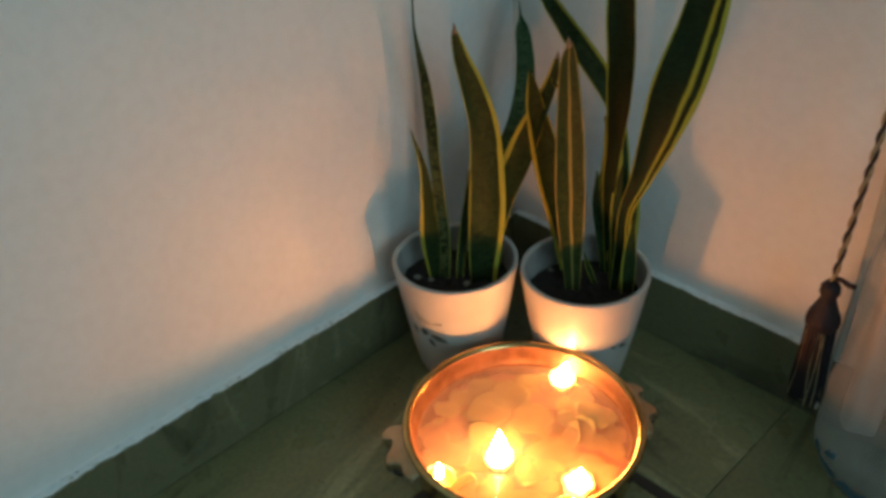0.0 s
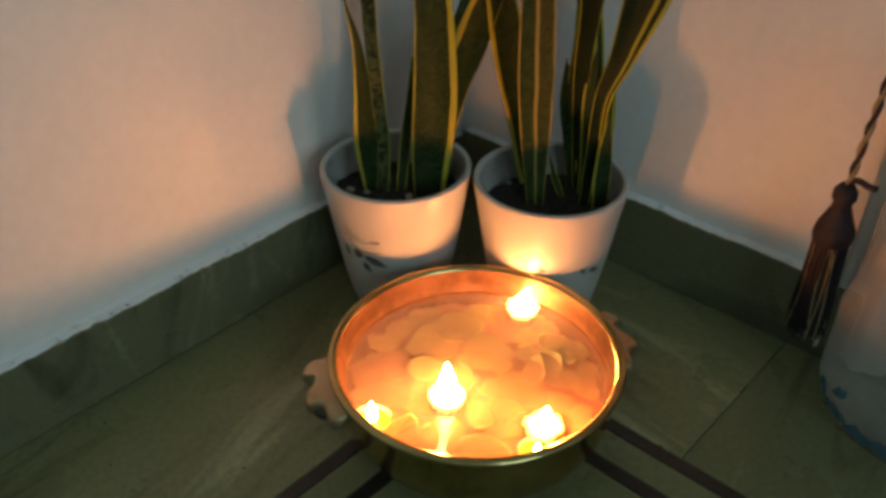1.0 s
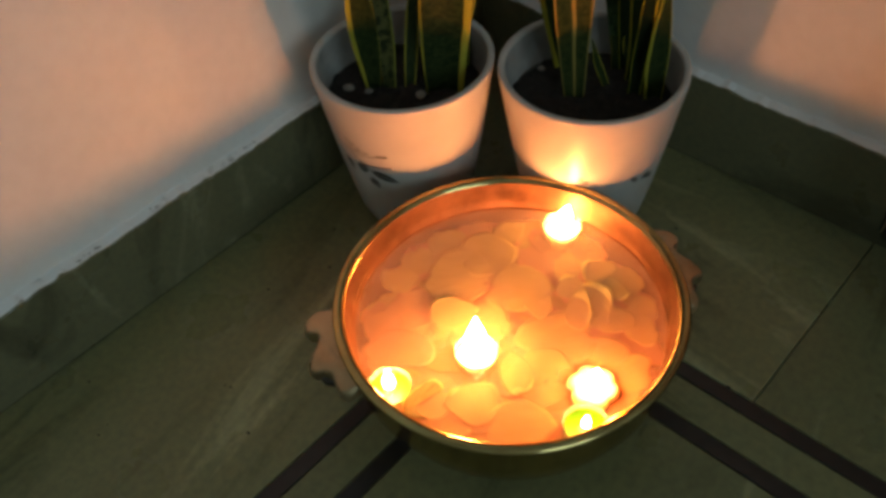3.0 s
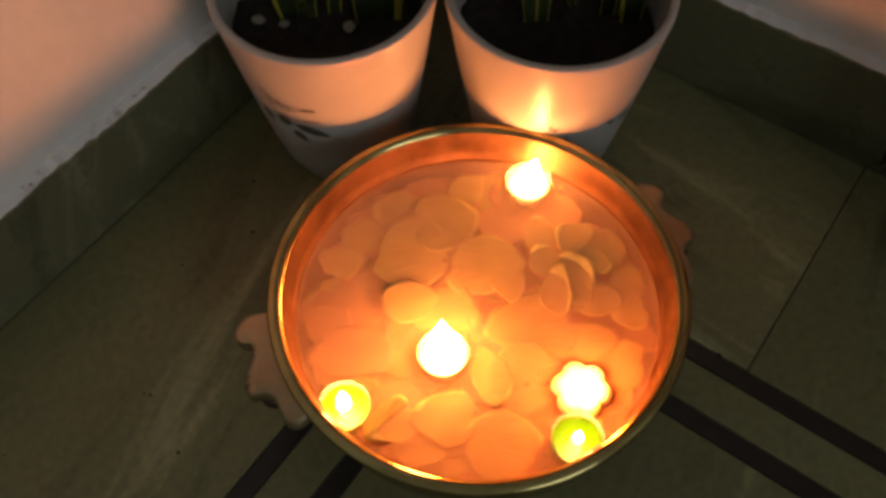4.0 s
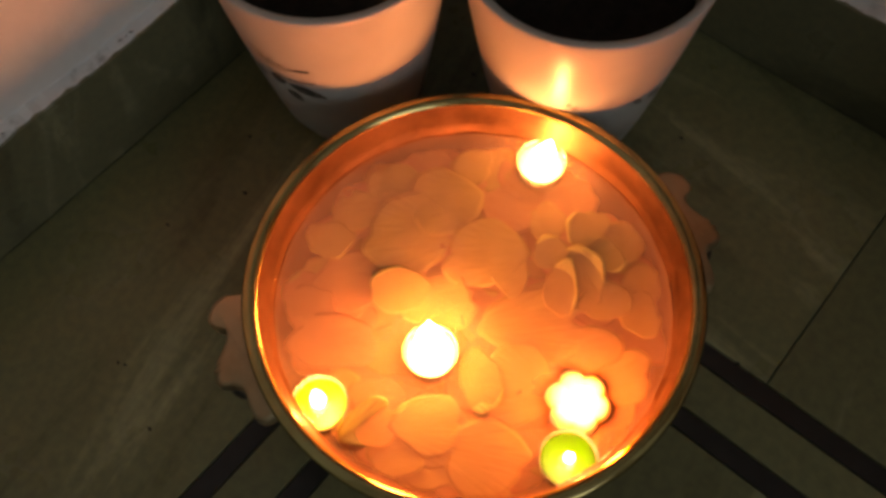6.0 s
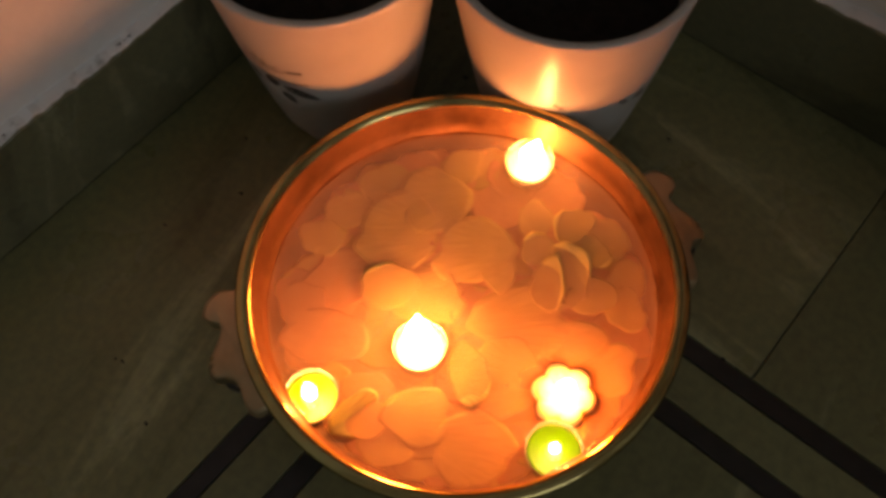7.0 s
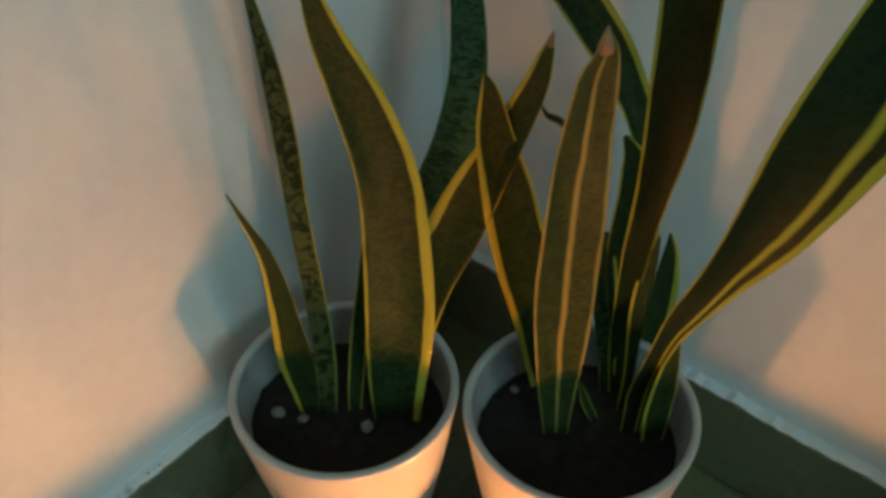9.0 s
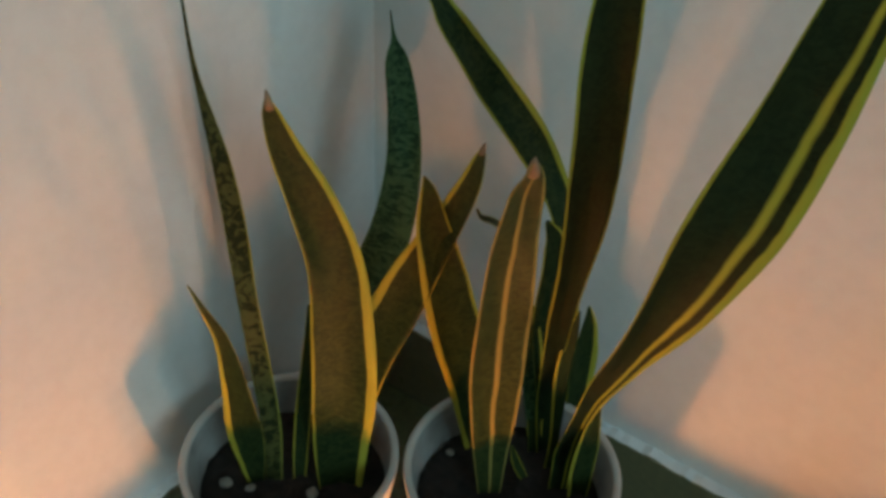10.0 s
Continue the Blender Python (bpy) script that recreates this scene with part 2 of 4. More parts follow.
LEAF_DARK = leaf_skin("leaf_dark", (0.05, 0.11, 0.045), (0.005, 0.020, 0.009), (0.09, 0.14, 0.04), 0.44, 0.0, (2.5, 170.0), (0.44, 0.56))
LEAF_STRIPED = leaf_skin("leaf_striped", (0.013, 0.026, 0.010), (0.005, 0.012, 0.005), (0.34, 0.34, 0.04), 0.42, 0.76)
LEAF_DEEP = leaf_skin("leaf_deep", (0.013, 0.028, 0.010), (0.005, 0.012, 0.005), (0.34, 0.34, 0.04), 0.43)
# its pale middle streak paints the light caught along the leaf's fold
LEAF_HIGHLIGHT = leaf_skin("leaf_fold_highlight", (0.046, 0.062, 0.018), (0.012, 0.026, 0.009), (0.34, 0.26, 0.07), 0.44, 0.52)
LEAF_MOTTLED = leaf_skin("leaf_mottled", (0.085, 0.092, 0.028), (0.005, 0.011, 0.004), (0.30, 0.30, 0.05), 0.44, 0.0, (1.2, 95.0), (0.46, 0.53))
BAG = plastic_bag()
BLUE_PRINT = plain("blue_print", (0.02, 0.09, 0.13), (0.05, 0.16, 0.22), 0.4, 70)
LEAF_TIP = plain("dry_tip", (0.16, 0.09, 0.05), (0.3, 0.19, 0.11), 0.8)
PETAL = petal_skin("petal", (0.74, 0.68, 0.28), (0.84, 0.80, 0.36), (0.74, 0.60, 0.28), (0.55, 0.43, 0.17))
PETAL_PINK = petal_skin("pink_petal", (0.82, 0.54, 0.32), (0.88, 0.60, 0.37), (0.76, 0.48, 0.29), (0.66, 0.40, 0.23))
WATER = clear("water", (0.97, 0.90, 0.80), 1.33, 0.03, 0.12, 0.29, (0.86, 0.48, 0.30))
CLEAR_CUP = clear("clear_plastic", (0.93, 0.95, 0.9), 1.5, 0.1, 0.0, 0.3, (0.80, 0.85, 0.66))
WAX_YELLOW, WAX_GREEN = wax("yellow_wax", (0.42, 0.44, 0.03)), wax("green_wax", (0.06, 0.30, 0.006))
WAX_CREAM = wax("cream_wax", (0.85, 0.75, 0.50))
ROPE_DARK, ROPE_PALE = plain("dark_thread", (0.008, 0.004, 0.007), (0.028, 0.013, 0.018), 0.7, 200), plain("gold_thread", (0.20, 0.15, 0.08), (0.36, 0.28, 0.16), 0.5, 200)
CURTAIN = plain("curtain_cloth", (0.46, 0.42, 0.36), (0.56, 0.51, 0.44), 0.85, 25)
FLAME, WICK = fire("flame", 60.0), plain("wick", (0.01, 0.008, 0.006), (0.03, 0.02, 0.015), 0.9)


# ---- mesh helpers ----
def mesh_from(name, verts, faces, mats, smooth=True):
    me = bpy.data.meshes.new(name)
    me.from_pydata([tuple(v) for v in verts], [], faces)
    for m in mats:
        me.materials.append(m)
    if smooth:
        me.polygons.foreach_set("use_smooth", [True] * len(me.polygons))
    return me


def thing(name, m, label, category, group="", kind=""):
    ob = new(name)
    ob.empty_display_size = 0.05
    ob.matrix_world = m
    return tagged(ob, label, category, group, kind)


def part(name, me, parent, label="", m=None):
    ob = new(name, me)
    ob.parent = parent
    if m is not None:
        ob.matrix_basis = m
    return tagged(ob, label)


def box_mesh(name, x0, x1, y0, y1, z0, z1, mats, bevel=0.0):
    bm = bmesh.new()
    bmesh.ops.create_cube(bm, size=1)
    for v in bm.verts:
        v.co = Vector(((x0 + x1) / 2 + v.co.x * (x1 - x0), (y0 + y1) / 2 + v.co.y * (y1 - y0), (z0 + z1) / 2 + v.co.z * (z1 - z0)))
    if bevel:
        bmesh.ops.bevel(bm, geom=bm.edges[:], offset=bevel, segments=2, affect="EDGES", profile=0.5)
    me = bpy.data.meshes.new(name)
    bm.to_mesh(me)
    bm.free()
    for m in mats:
        me.materials.append(m)
    return me


def turned(name, profile, mat, segments=96, wave=None):
    """A surface of revolution; profile is a closed or open chain of (radius, height)."""
    verts, faces, n = [], [], len(profile)
    for j in range(segments):
        a = 2 * math.pi * j / segments
        for i, (r, z) in enumerate(profile):
            k = 1.0 if wave is None else wave(a, i, n)
            verts.append((r * k * math.cos(a), r * k * math.sin(a), z))
    for j in range(segments):
        for i in range(n - 1):
            a, b = j * n + i, (j + 1) % segments * n + i
            faces.append((a, b, b + 1, a + 1))
    return mesh_from(name, verts, faces, [mat])


def tube(name, points, radius, mat, sides=10, radii=None):
    """A round bar along points, closed at its ends."""
    verts, faces = [], []
    pts = [Vector(p) for p in points]
    for i, p in enumerate(pts):
        d = (pts[min(i + 1, len(pts) - 1)] - pts[max(i - 1, 0)]).normalized()
        s = d.cross(Vector((0.3, 0.2, 1)) if abs(d.z) < 0.95 else Vector((1, 0, 0))).normalized()
        u = s.cross(d)
        r = radii[i] if radii else radius
        for k in range(sides):
            a = 2 * math.pi * k / sides
            verts.append(p + r * (math.cos(a) * s + math.sin(a) * u))
    for i in range(len(pts) - 1):
        for k in range(sides):
            a, b = i * sides + k, i * sides + (k + 1) % sides
            faces.append((a, b, b + sides, a + sides))
    faces.append(tuple(range(sides))[::-1])
    faces.append(tuple(range((len(pts) - 1) * sides, len(pts) * sides)))
    return mesh_from(name, verts, faces, [mat])


def spline(points, steps):
    """Catmull-Rom through points of any dimension."""
    p = [np.array(q, float) for q in points]
    p = [2 * p[0] - p[1], *p, 2 * p[-1] - p[-2]]
    out = []
    for i in range(1, len(p) - 2):
        for k in range(steps):
            t = k / steps
            a, b, c, d = p[i - 1:i + 3]
            out.append(0.5 * (2 * b + (c - a) * t + (2 * a - 5 * b + 4 * c - d) * t * t + (3 * b - a - 3 * c + d) * t ** 3))
    out.append(p[-2])
    return out


# ---- room ----
SKIRT_H, SKIRT_T = 0.111, 0.014


def structure(name, me, label, category="wall"):
    return tagged(new(name, me), label, category, kind="structure")


structure("wall_west", box_mesh("wall_west", -0.2, -SKIRT_T, ROOM_Y - 0.2, 0.2, -0.05, ROOM_H, [WALL]), "white painted plaster wall with small stains")
structure("wall_north", box_mesh("wall_north", -SKIRT_T, ROOM_X + 0.2, SKIRT_T, 0.2, -0.05, ROOM_H, [WALL]), "white painted plaster wall in candle light")
structure("wall_south", box_mesh("wall_south", -SKIRT_T, ROOM_X, ROOM_Y - 0.2, ROOM_Y, -0.05, ROOM_H, [WALL]), "plain white painted wall")
structure("ceiling", box_mesh("ceiling", -0.2, ROOM_X + 0.2, ROOM_Y - 0.2, 0.2, ROOM_H, ROOM_H + 0.15, [WALL]), "plain white ceiling", "ceiling")


def window_wall():
    """The east wall in four blocks round the window opening."""
    bm = bmesh.new()
    (y0, y1), (z0, z1) = WINDOW_Y, WINDOW_Z
    for a, b, c, d in ((ROOM_Y - 0.2, y0, -0.05, ROOM_H), (y1, SKIRT_T, -0.05, ROOM_H), (y0, y1, -0.05, z0), (y0, y1, z1, ROOM_H)):
        m = Matrix.LocRotScale((ROOM_X + 0.1, (a + b) / 2, (c + d) / 2), None, (0.2, b - a, d - c))
        bmesh.ops.create_cube(bm, size=1, matrix=m)
    me = bpy.data.meshes.new("wall_east")
    bm.to_mesh(me)
    bm.free()
    me.materials.append(WALL)
    return me


structure("wall_east", window_wall(), "plain white painted wall with a window opening")


def skirting(name, along_y, length, height, label):
    """A stone strip, its top edge a little chipped and uneven."""
    rnd = random.Random(len(name))
    n = int(length / 0.008)
    verts, faces = [], []
    for i in range(n + 1):
        s = length * i / n
        top = height + 0.0012 * math.sin(s * 41) + rnd.uniform(-0.0012, 0.0012)
        chip = -max(0.0, rnd.uniform(-0.004, 0.0022))
        ring = [(0, 0.0), (0, top - 0.0015), (-0.0012 + chip, top), (-SKIRT_T, top + 0.002), (-SKIRT_T, 0.0)]
        for off, z in ring:
            verts.append((off, -s, z) if along_y else (s, -off, z))
    for i in range(n):
        for k in range(4):
            a, b = i * 5 + k, (i + 1) * 5 + k
            faces.append((a, b, b + 1, a + 1) if along_y else (a, a + 1, b + 1, b))
    me = mesh_from(name, verts, faces, [SKIRTING, EDGE], False)
    for i, p in enumerate(me.polygons):
        p.material_index = int(i % 4 == 2)
    return structure(name, me, label, "skirting")


skirting("skirting_west", True, -ROOM_Y, SKIRT_H - 0.007, "dark green-grey marble skirting along the wall")
skirting("skirting_north", False, ROOM_X, SKIRT_H, "dark green-grey marble skirting with a chipped top edge")


# ---- floor ----
floor = structure("floor", box_mesh("floor", -0.2, ROOM_X + 0.2, ROOM_Y - 0.2, 0.2, -0.06, -0.006, [GROUT]), "greenish marble floor with black inlaid border strips", "floor")


def slab(name, x0, x1, y0, y1, mat):
    g = 0.0006
    return part(name, box_mesh(name, x0 + g, x1 - g, y0 + g, y1 - g, -0.006, 0.0, [mat], 0.0006), floor)


# border lines: distances from the walls of the two black strips
STRIPS = ((0.266, 0.284), (0.322, 0.340))
(a0, a1), (b0, b1) = STRIPS
JOINT = 0.556
for y0, y1 in ((-a0, 0.0), (-1.25, -a0), (-2.3, -1.25), (ROOM_Y, -2.3)):
    slab("border_slab", 0.0, a0, y0, y1, MARBLE_TURNED)
for x0, x1 in ((a0, JOINT), (JOINT, 1.5), (1.5, 2.4), (2.4, ROOM_X)):
    slab("border_slab", x0, x1, -a0, 0.0, MARBLE if x0 < 0.5 else MARBLE_TURNED)
for c0, c1 in STRIPS:
    slab("black_strip", c0, c1, ROOM_Y, -c1, BLACK_STONE)
    slab("black_strip", c0, ROOM_X, -c1, -c0, BLACK_STONE)
slab("middle_slab", a1, b0, ROOM_Y, -b0, MARBLE_TURNED)
slab("middle_slab", a1, ROOM_X, -b0, -a1, MARBLE)
for i in range(4):
    for j in range(4):
        x0, y1 = b1 + i * 0.72, -b1 - j * 0.77
        slab("field_slab", x0, min(x0 + 0.72, ROOM_X), max(y1 - 0.77, ROOM_Y), y1, MARBLE if (i + j) % 2 else MARBLE_TURNED)


# ---- the brass basin ----
BASIN = Vector((0.356, -0.385, 0.0))
RIM_Z, WATER_Z = 0.1125, 0.083
basin = thing("basin", Matrix.Translation(BASIN), "round brass basin with a rolled rim, filled with water and petals", "basin")
body_profile = [(0.0, 0.0), (0.075, 0.0), (0.098, 0.004), (0.122, 0.018), (0.140, 0.040), (0.149, 0.062), (0.1515, 0.080), (0.1510, 0.098),
                (0.1520, 0.1060), (0.1562, 0.1100), (0.1588, 0.1130), (0.1592, 0.1160), (0.1574, 0.1182), (0.1530, 0.1187), (0.1500, 0.1175), (0.1485, 0.1147)]
part("body", turned("body", body_profile, BRASS), basin)
inner_profile = [(0.1485, 0.1147), (0.1466, 0.1080), (0.1452, 0.0985), (0.1440, 0.0905), (0.1425, 0.0890), (0.1420, 0.0870), (0.1425, 0.0850),
                 (0.1420, 0.0700), (0.136, 0.045), (0.119, 0.022), (0.095, 0.009), (0.07, 0.006), (0.0, 0.006)]
part("lining", turned("lining", inner_profile, BRASS_IN, 120, lambda a, i, n: 1 + 0.0035 * math.sin(17 * a + 2 * math.sin(3 * a)) * (1 <= i <= 6)), basin, "coppery glowing inside of the basin")
water = tagged(new("water", turned("water", [(0.1424, 0.0012), (0.1405, 0.0), (0.07, 0.0), (0.0, 0.0)], WATER)), "clear still water in the basin", "water")
water.location = (BASIN.x, BASIN.y, WATER_Z)


def ear_handle():
    """A cast ear: a knob, a waist, a notched belly and a leg along the basin's side."""
    outline = [(-0.034, -0.006), (-0.038, 0.004), (-0.0405, 0.014), (-0.036, 0.0215), (-0.028, 0.0225), (-0.0225, 0.0175), (-0.019, 0.0125), (-0.012, 0.0125),
               (-0.005, 0.0165), (0.000, 0.0205), (0.002, 0.0190), (0.004, 0.0225), (0.0065, 0.0205), (0.009, 0.0225), (0.014, 0.0200), (0.0165, 0.0130),
               (0.022, 0.0085), (0.031, 0.0085), (0.039, 0.0080), (0.0430, 0.0030), (0.0410, -0.006)]
    line = spline(outline, 4)
    verts, faces, n = [], [], len(line)
    for z, k in ((-0.010, 0.93), (-0.006, 1.0), (0.0, 0.99), (0.003, 0.95), (0.0045, 0.84)):
        for s, d in line:
            verts.append((d * k - 2.6 * s * s, s * (0.5 + 0.5 * k), z - 0.30 * d))
    for r in range(4):
        for i in range(n):
            a, b = r * n + i, r * n + (i + 1) % n
            faces.append((a, b, b + n, a + n))
    faces.append(tuple(range(n))[::-1])
    faces.append(tuple(range(4 * n, 5 * n)))
    return mesh_from("handle", verts, faces, [BRASS_CAST])


ear = ear_handle()
# a dark solid stands in for the shade inside the hollow
hollow = turned("hollow", [(0.0, -0.009), (0.006, -0.008), (0.009, -0.004), (0.0095, 0.0), (0.008, 0.003), (0.0, 0.0045)], SHADE_AND_FLAKES, 24, lambda a, i, n: 1 - 0.25 * abs(math.sin(a)))
for a, flip in ((236, 1), (58, -1)):
    m = pose(0, 0, 0, 0, 0, a) @ pose(0.1595, 0, 0.0985) @ Matrix.Diagonal((1.25, 1.2 * flip, 1.1, 1))
    h = part("handle", ear, basin, "cast brass ear handle", m)
    part("hollow", hollow, h, "dark shape standing for shade in the ear hollow", pose(0.0060, 0.0150, -0.0125))


# ---- flower pots ----
POT_H, POT_R, POT_FOOT = 0.2075, 0.0945, 0.055
SOIL_Z = 0.166


def pot_wall(z):
    return POT_FOOT + (POT_R - POT_FOOT) * (z / POT_H) ** 0.72


def print_leaf(length, width):
    """A printed leaf outline as flat patches: two halves split by a pale vein."""
    pieces = []
    for side in (1, -1):
        for i in range(7):
            edge = [(length * t, side * (0.0005 + width * math.sin(math.pi * t ** 0.8))) for t in (i / 7, (i + 0.94) / 7)]
            vein = [(length * t, side * 0.0003) for t in ((i + 0.86) / 7, max(0, i - 0.08) / 7)]
            pieces.append([*edge, *vein])
    return pieces


def wrapped(name, pieces, turn, z0, lean, mirror=1):
    """Lays flat patches on the pot's side: x runs round the pot, y up."""
    verts, faces = [], []
    c, s = math.cos(lean), math.sin(lean)
    for piece in pieces:
        start = len(verts)
        for x, y in piece:
            u, v = mirror * (x * c - y * s), z0 + x * s + y * c
            r = pot_wall(v) + 0.0006
            a = turn + u / r
            verts.append((r * math.cos(a), r * math.sin(a), v))
        faces.append(tuple(range(start, len(verts))))
    return mesh_from(name, verts, faces, [PRINT], False)


def strip(points, w):
    return [[a, b, (b[0], b[1] + w), (a[0], a[1] + w)] for a, b in zip(points, points[1:])]


def sprig(pot, turn, z0):
    """The printed twig: a curling upper stem with a thick end, a lower stem and three leaves under it."""
    for dx, dz, lean, ln, wd in ((-0.008, 0.0125, 0.0, 0.0155, 0.0068), (0.0070, 0.0115, -0.40, 0.032, 0.0056), (0.0040, 0.0010, -1.05, 0.0185, 0.0046), (-0.020, 0.020, -1.35, 0.020, 0.0040)):
        part("leaf_print", wrapped("leaf_print", print_leaf(ln, wd), turn + dx / 0.074, z0 + dz, lean), pot, "brown printed leaf")
    upper = [(q[0], q[1]) for q in spline([(-0.022, 0.038), (-0.016, 0.0365), (-0.005, 0.034), (0.008, 0.0325), (0.020, 0.0355)], 4)]
    middle = [(q[0], q[1]) for q in spline([(-0.014, 0.043), (-0.006, 0.039), (0.003, 0.0375), (0.012, 0.0385)], 4)]
    lower = [(q[0], q[1]) for q in spline([(-0.0125, 0.031), (-0.003, 0.0225), (0.005, 0.0190), (0.018, 0.0185), (0.0325, 0.021)], 4)]
    twigs = strip(upper, 0.0012) + strip(middle, 0.0011) + strip(lower, 0.0014) + strip([(0.020, 0.0355), (0.026, 0.0360), (0.0315, 0.0368)], 0.0030)
    for cx, cz, r in ((-0.0085, 0.0440, 0.0036), (-0.0150, 0.0475, 0.0030), (-0.001, 0.0405, 0.0026)):
        twigs += strip([(cx + (r - 0.00012 * k) * math.cos(0.5 * k), cz + (r - 0.00012 * k) * math.sin(0.5 * k)) for k in range(15)], 0.0011)
    part("stem_print", wrapped("stem_print", twigs, turn, z0, 0.0), pot, "brown printed twig")


def flower_pot(centre, label, printed):
    pot = thing("flower_pot", Matrix.Translation(centre), label, "flower pot", "pots in the corner")
    levels = np.linspace(0, 1, 9)
    outer = [(0.0, 0.002), (POT_FOOT - 0.006, 0.002), (POT_FOOT - 0.002, 0.0)] + [(pot_wall(POT_H * t), POT_H * t) for t in levels[1:-1]]
    outer += [(POT_R - 0.0003, POT_H - 0.0060), (POT_R - 0.0003, POT_H - 0.0016), (POT_R - 0.0008, POT_H - 0.0005), (POT_R - 0.0018, POT_H), (POT_R - 0.0060, POT_H), (POT_R - 0.0070, POT_H - 0.0008), (POT_R - 0.0076, POT_H - 0.004)]
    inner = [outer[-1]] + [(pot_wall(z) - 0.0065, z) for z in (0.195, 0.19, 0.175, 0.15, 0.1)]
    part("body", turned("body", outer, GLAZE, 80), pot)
    part("inner_wall", turned("inner_wall", inner, GLAZE_SHADED, 80), pot, "inside of the pot with shade in its colour")
    # soil: a lumpy disc
    rnd = random.Random(int(centre[0] * 1000))
    verts, faces = [(0, 0, SOIL_Z)], []
    rings, seg = 14, 48
    for i in range(1, rings + 1):
        r = (pot_wall(SOIL_Z) - 0.006) * i / rings
        for j in range(seg):
            a = 2 * math.pi * j / seg
            p = Vector((r * math.cos(a), r * math.sin(a), 0))
            h = 0.006 * noise.noise(p * 60 + Vector(centre)) + 0.004 * noise.noise(p * 170) - (0.004 if i == rings else 0)
            verts.append((p.x, p.y, SOIL_Z + h))
    for j in range(seg):
        faces.append((0, 1 + j, 1 + (j + 1) % seg))
        for i in range(rings - 1):
            a, b = 1 + i * seg + j, 1 + i * seg + (j + 1) % seg
            faces.append((a, a + seg, b + seg, b))
    part("soil", mesh_from("soil", verts, faces, [SOIL]), pot, "dark damp soil")
    if printed:
        sprig(pot, radians(-81), 0.1055)
    else:
        for turn, z0, lean in ((-60, 0.126, 1.2), (-58, 0.124, 0.3), (-13, 0.112, 0.5), (-9, 0.110, 0.1), (-17, 0.113, 2.4)):
            part("leaf_print", wrapped("leaf_print", print_leaf(0.006 if turn < -50 else 0.013, 0.0015 if turn < -50 else 0.0022), radians(turn), z0, lean), pot)
    return pot


POT_W, POT_E = (0.1195, -0.2663, 0.0), (0.2812, -0.1614, 0.0)
flower_pot(POT_W, "white glazed flower pot with brown leaf print, touching its twin", True)
flower_pot(POT_E, "white glazed flower pot lit by candles in front", False)


# ---- candles ----
def flame_mesh(height, width, lean):
    prof = [(0.0, 0.0), (0.35, 0.05), (0.78, 0.15), (1.0, 0.32), (0.86, 0.52), (0.50, 0.74), (0.20, 0.91), (0.0, 1.0)]
    pts = spline(prof, 3)
    me = turned("flame", [(max(0.0, r) * width / 2, z * height) for r, z in pts], FLAME, 20)
    for v in me.vertices:
        v.co.x += lean[0] * (v.co.z / height) ** 1.5
        v.co.y += lean[1] * (v.co.z / height) ** 1.5
    return me


def add_flame(parent, base, height, width, lean, power, lift=0.013):
    part("wick", tube("wick", [(0, 0, base - 0.003), (0.0004, 0.0002, base + 0.003), (0.0012, 0.0003, base + 0.006)], 0.0009, WICK, 6), parent)
    part("flame", flame_mesh(height, width, lean), parent, "bright yellow-white candle flame", Matrix.Translation((0, 0, base + 0.003)))
    data = bpy.data.lights.new("candle_light", "POINT")
    data.energy, data.color, data.shadow_soft_size = 1.14 * power, (1.0, 0.215, 0.03), 0.008
    ob = new("candle_light", data)
    ob.location = parent.matrix_world.translation + Vector((lean[0] * 0.4, lean[1] * 0.4, base + lift))


def tealight(x, y, mat, label, height, width, lean, power):
    c = thing("tealight", Matrix.Translation((x, y, WATER_Z - 0.0105)), label, "candle", "floating candles")
    part("cup", turned("cup", [(0.0, 0.0), (0.017, 0.0), (0.0188, 0.0015), (0.0195, 0.016), (0.0198, 0.0175), (0.0192, 0.0178), (0.0187, 0.016), (0.018, 0.002), (0.0, 0.001)], CLEAR_CUP, 40), c, "thin clear plastic cup")
    part("wax", turned("wax", [(0.0, 0.0015), (0.0172, 0.002), (0.0183, 0.0125), (0.016, 0.0118), (0.0125, 0.0106), (0.0, 0.0104)], mat, 40), c)
    add_flame(c, 0.0104, height, width, lean, power)
    return c


def flower_candle(x, y, label, power):
    c = thing("flower_candle", Matrix.Translation((x, y, WATER_Z - 0.0095)), label, "candle", "floating candles")
    wave = lambda a, i, n: (0.84 + 0.24 * abs(math.sin(3 * a + 0.4)) ** 0.6) if 0 < i < 7 else 1.0
    part("wax", turned("wax", [(0.0, 0.0), (0.014, 0.0), (0.0190, 0.004), (0.0212, 0.009), (0.0205, 0.0135), (0.0170, 0.0150), (0.0130, 0.0125), (0.0080, 0.0112), (0.0, 0.011)], WAX_CREAM, 96, wave), c)
    add_flame(c, 0.011, 0.026, 0.013, (0.002, 0.001), power, 0.026)


tealight(0.359, -0.435, WAX_CREAM, "floating tealight with a tall bright flame", 0.044, 0.020, (-0.004, 0.005), 0.68)
tealight(0.325, -0.263, WAX_CREAM, "floating tealight near the flower pots", 0.030, 0.017, (0.003, 0.005), 0.11)
tealight(0.325, -0.5115, WAX_YELLOW, "floating tealight with yellow wax and a small flame", 0.024, 0.010, (-0.002, 0.002), 0.018)
tealight(0.477, -0.434, WAX_GREEN, "floating tealight with green wax and a small flame", 0.016, 0.007, (0.0, 0.001), 0.0014)
flower_candle(0.459, -0.398, "flower-shaped cream candle beside the green tealight", 0.32)


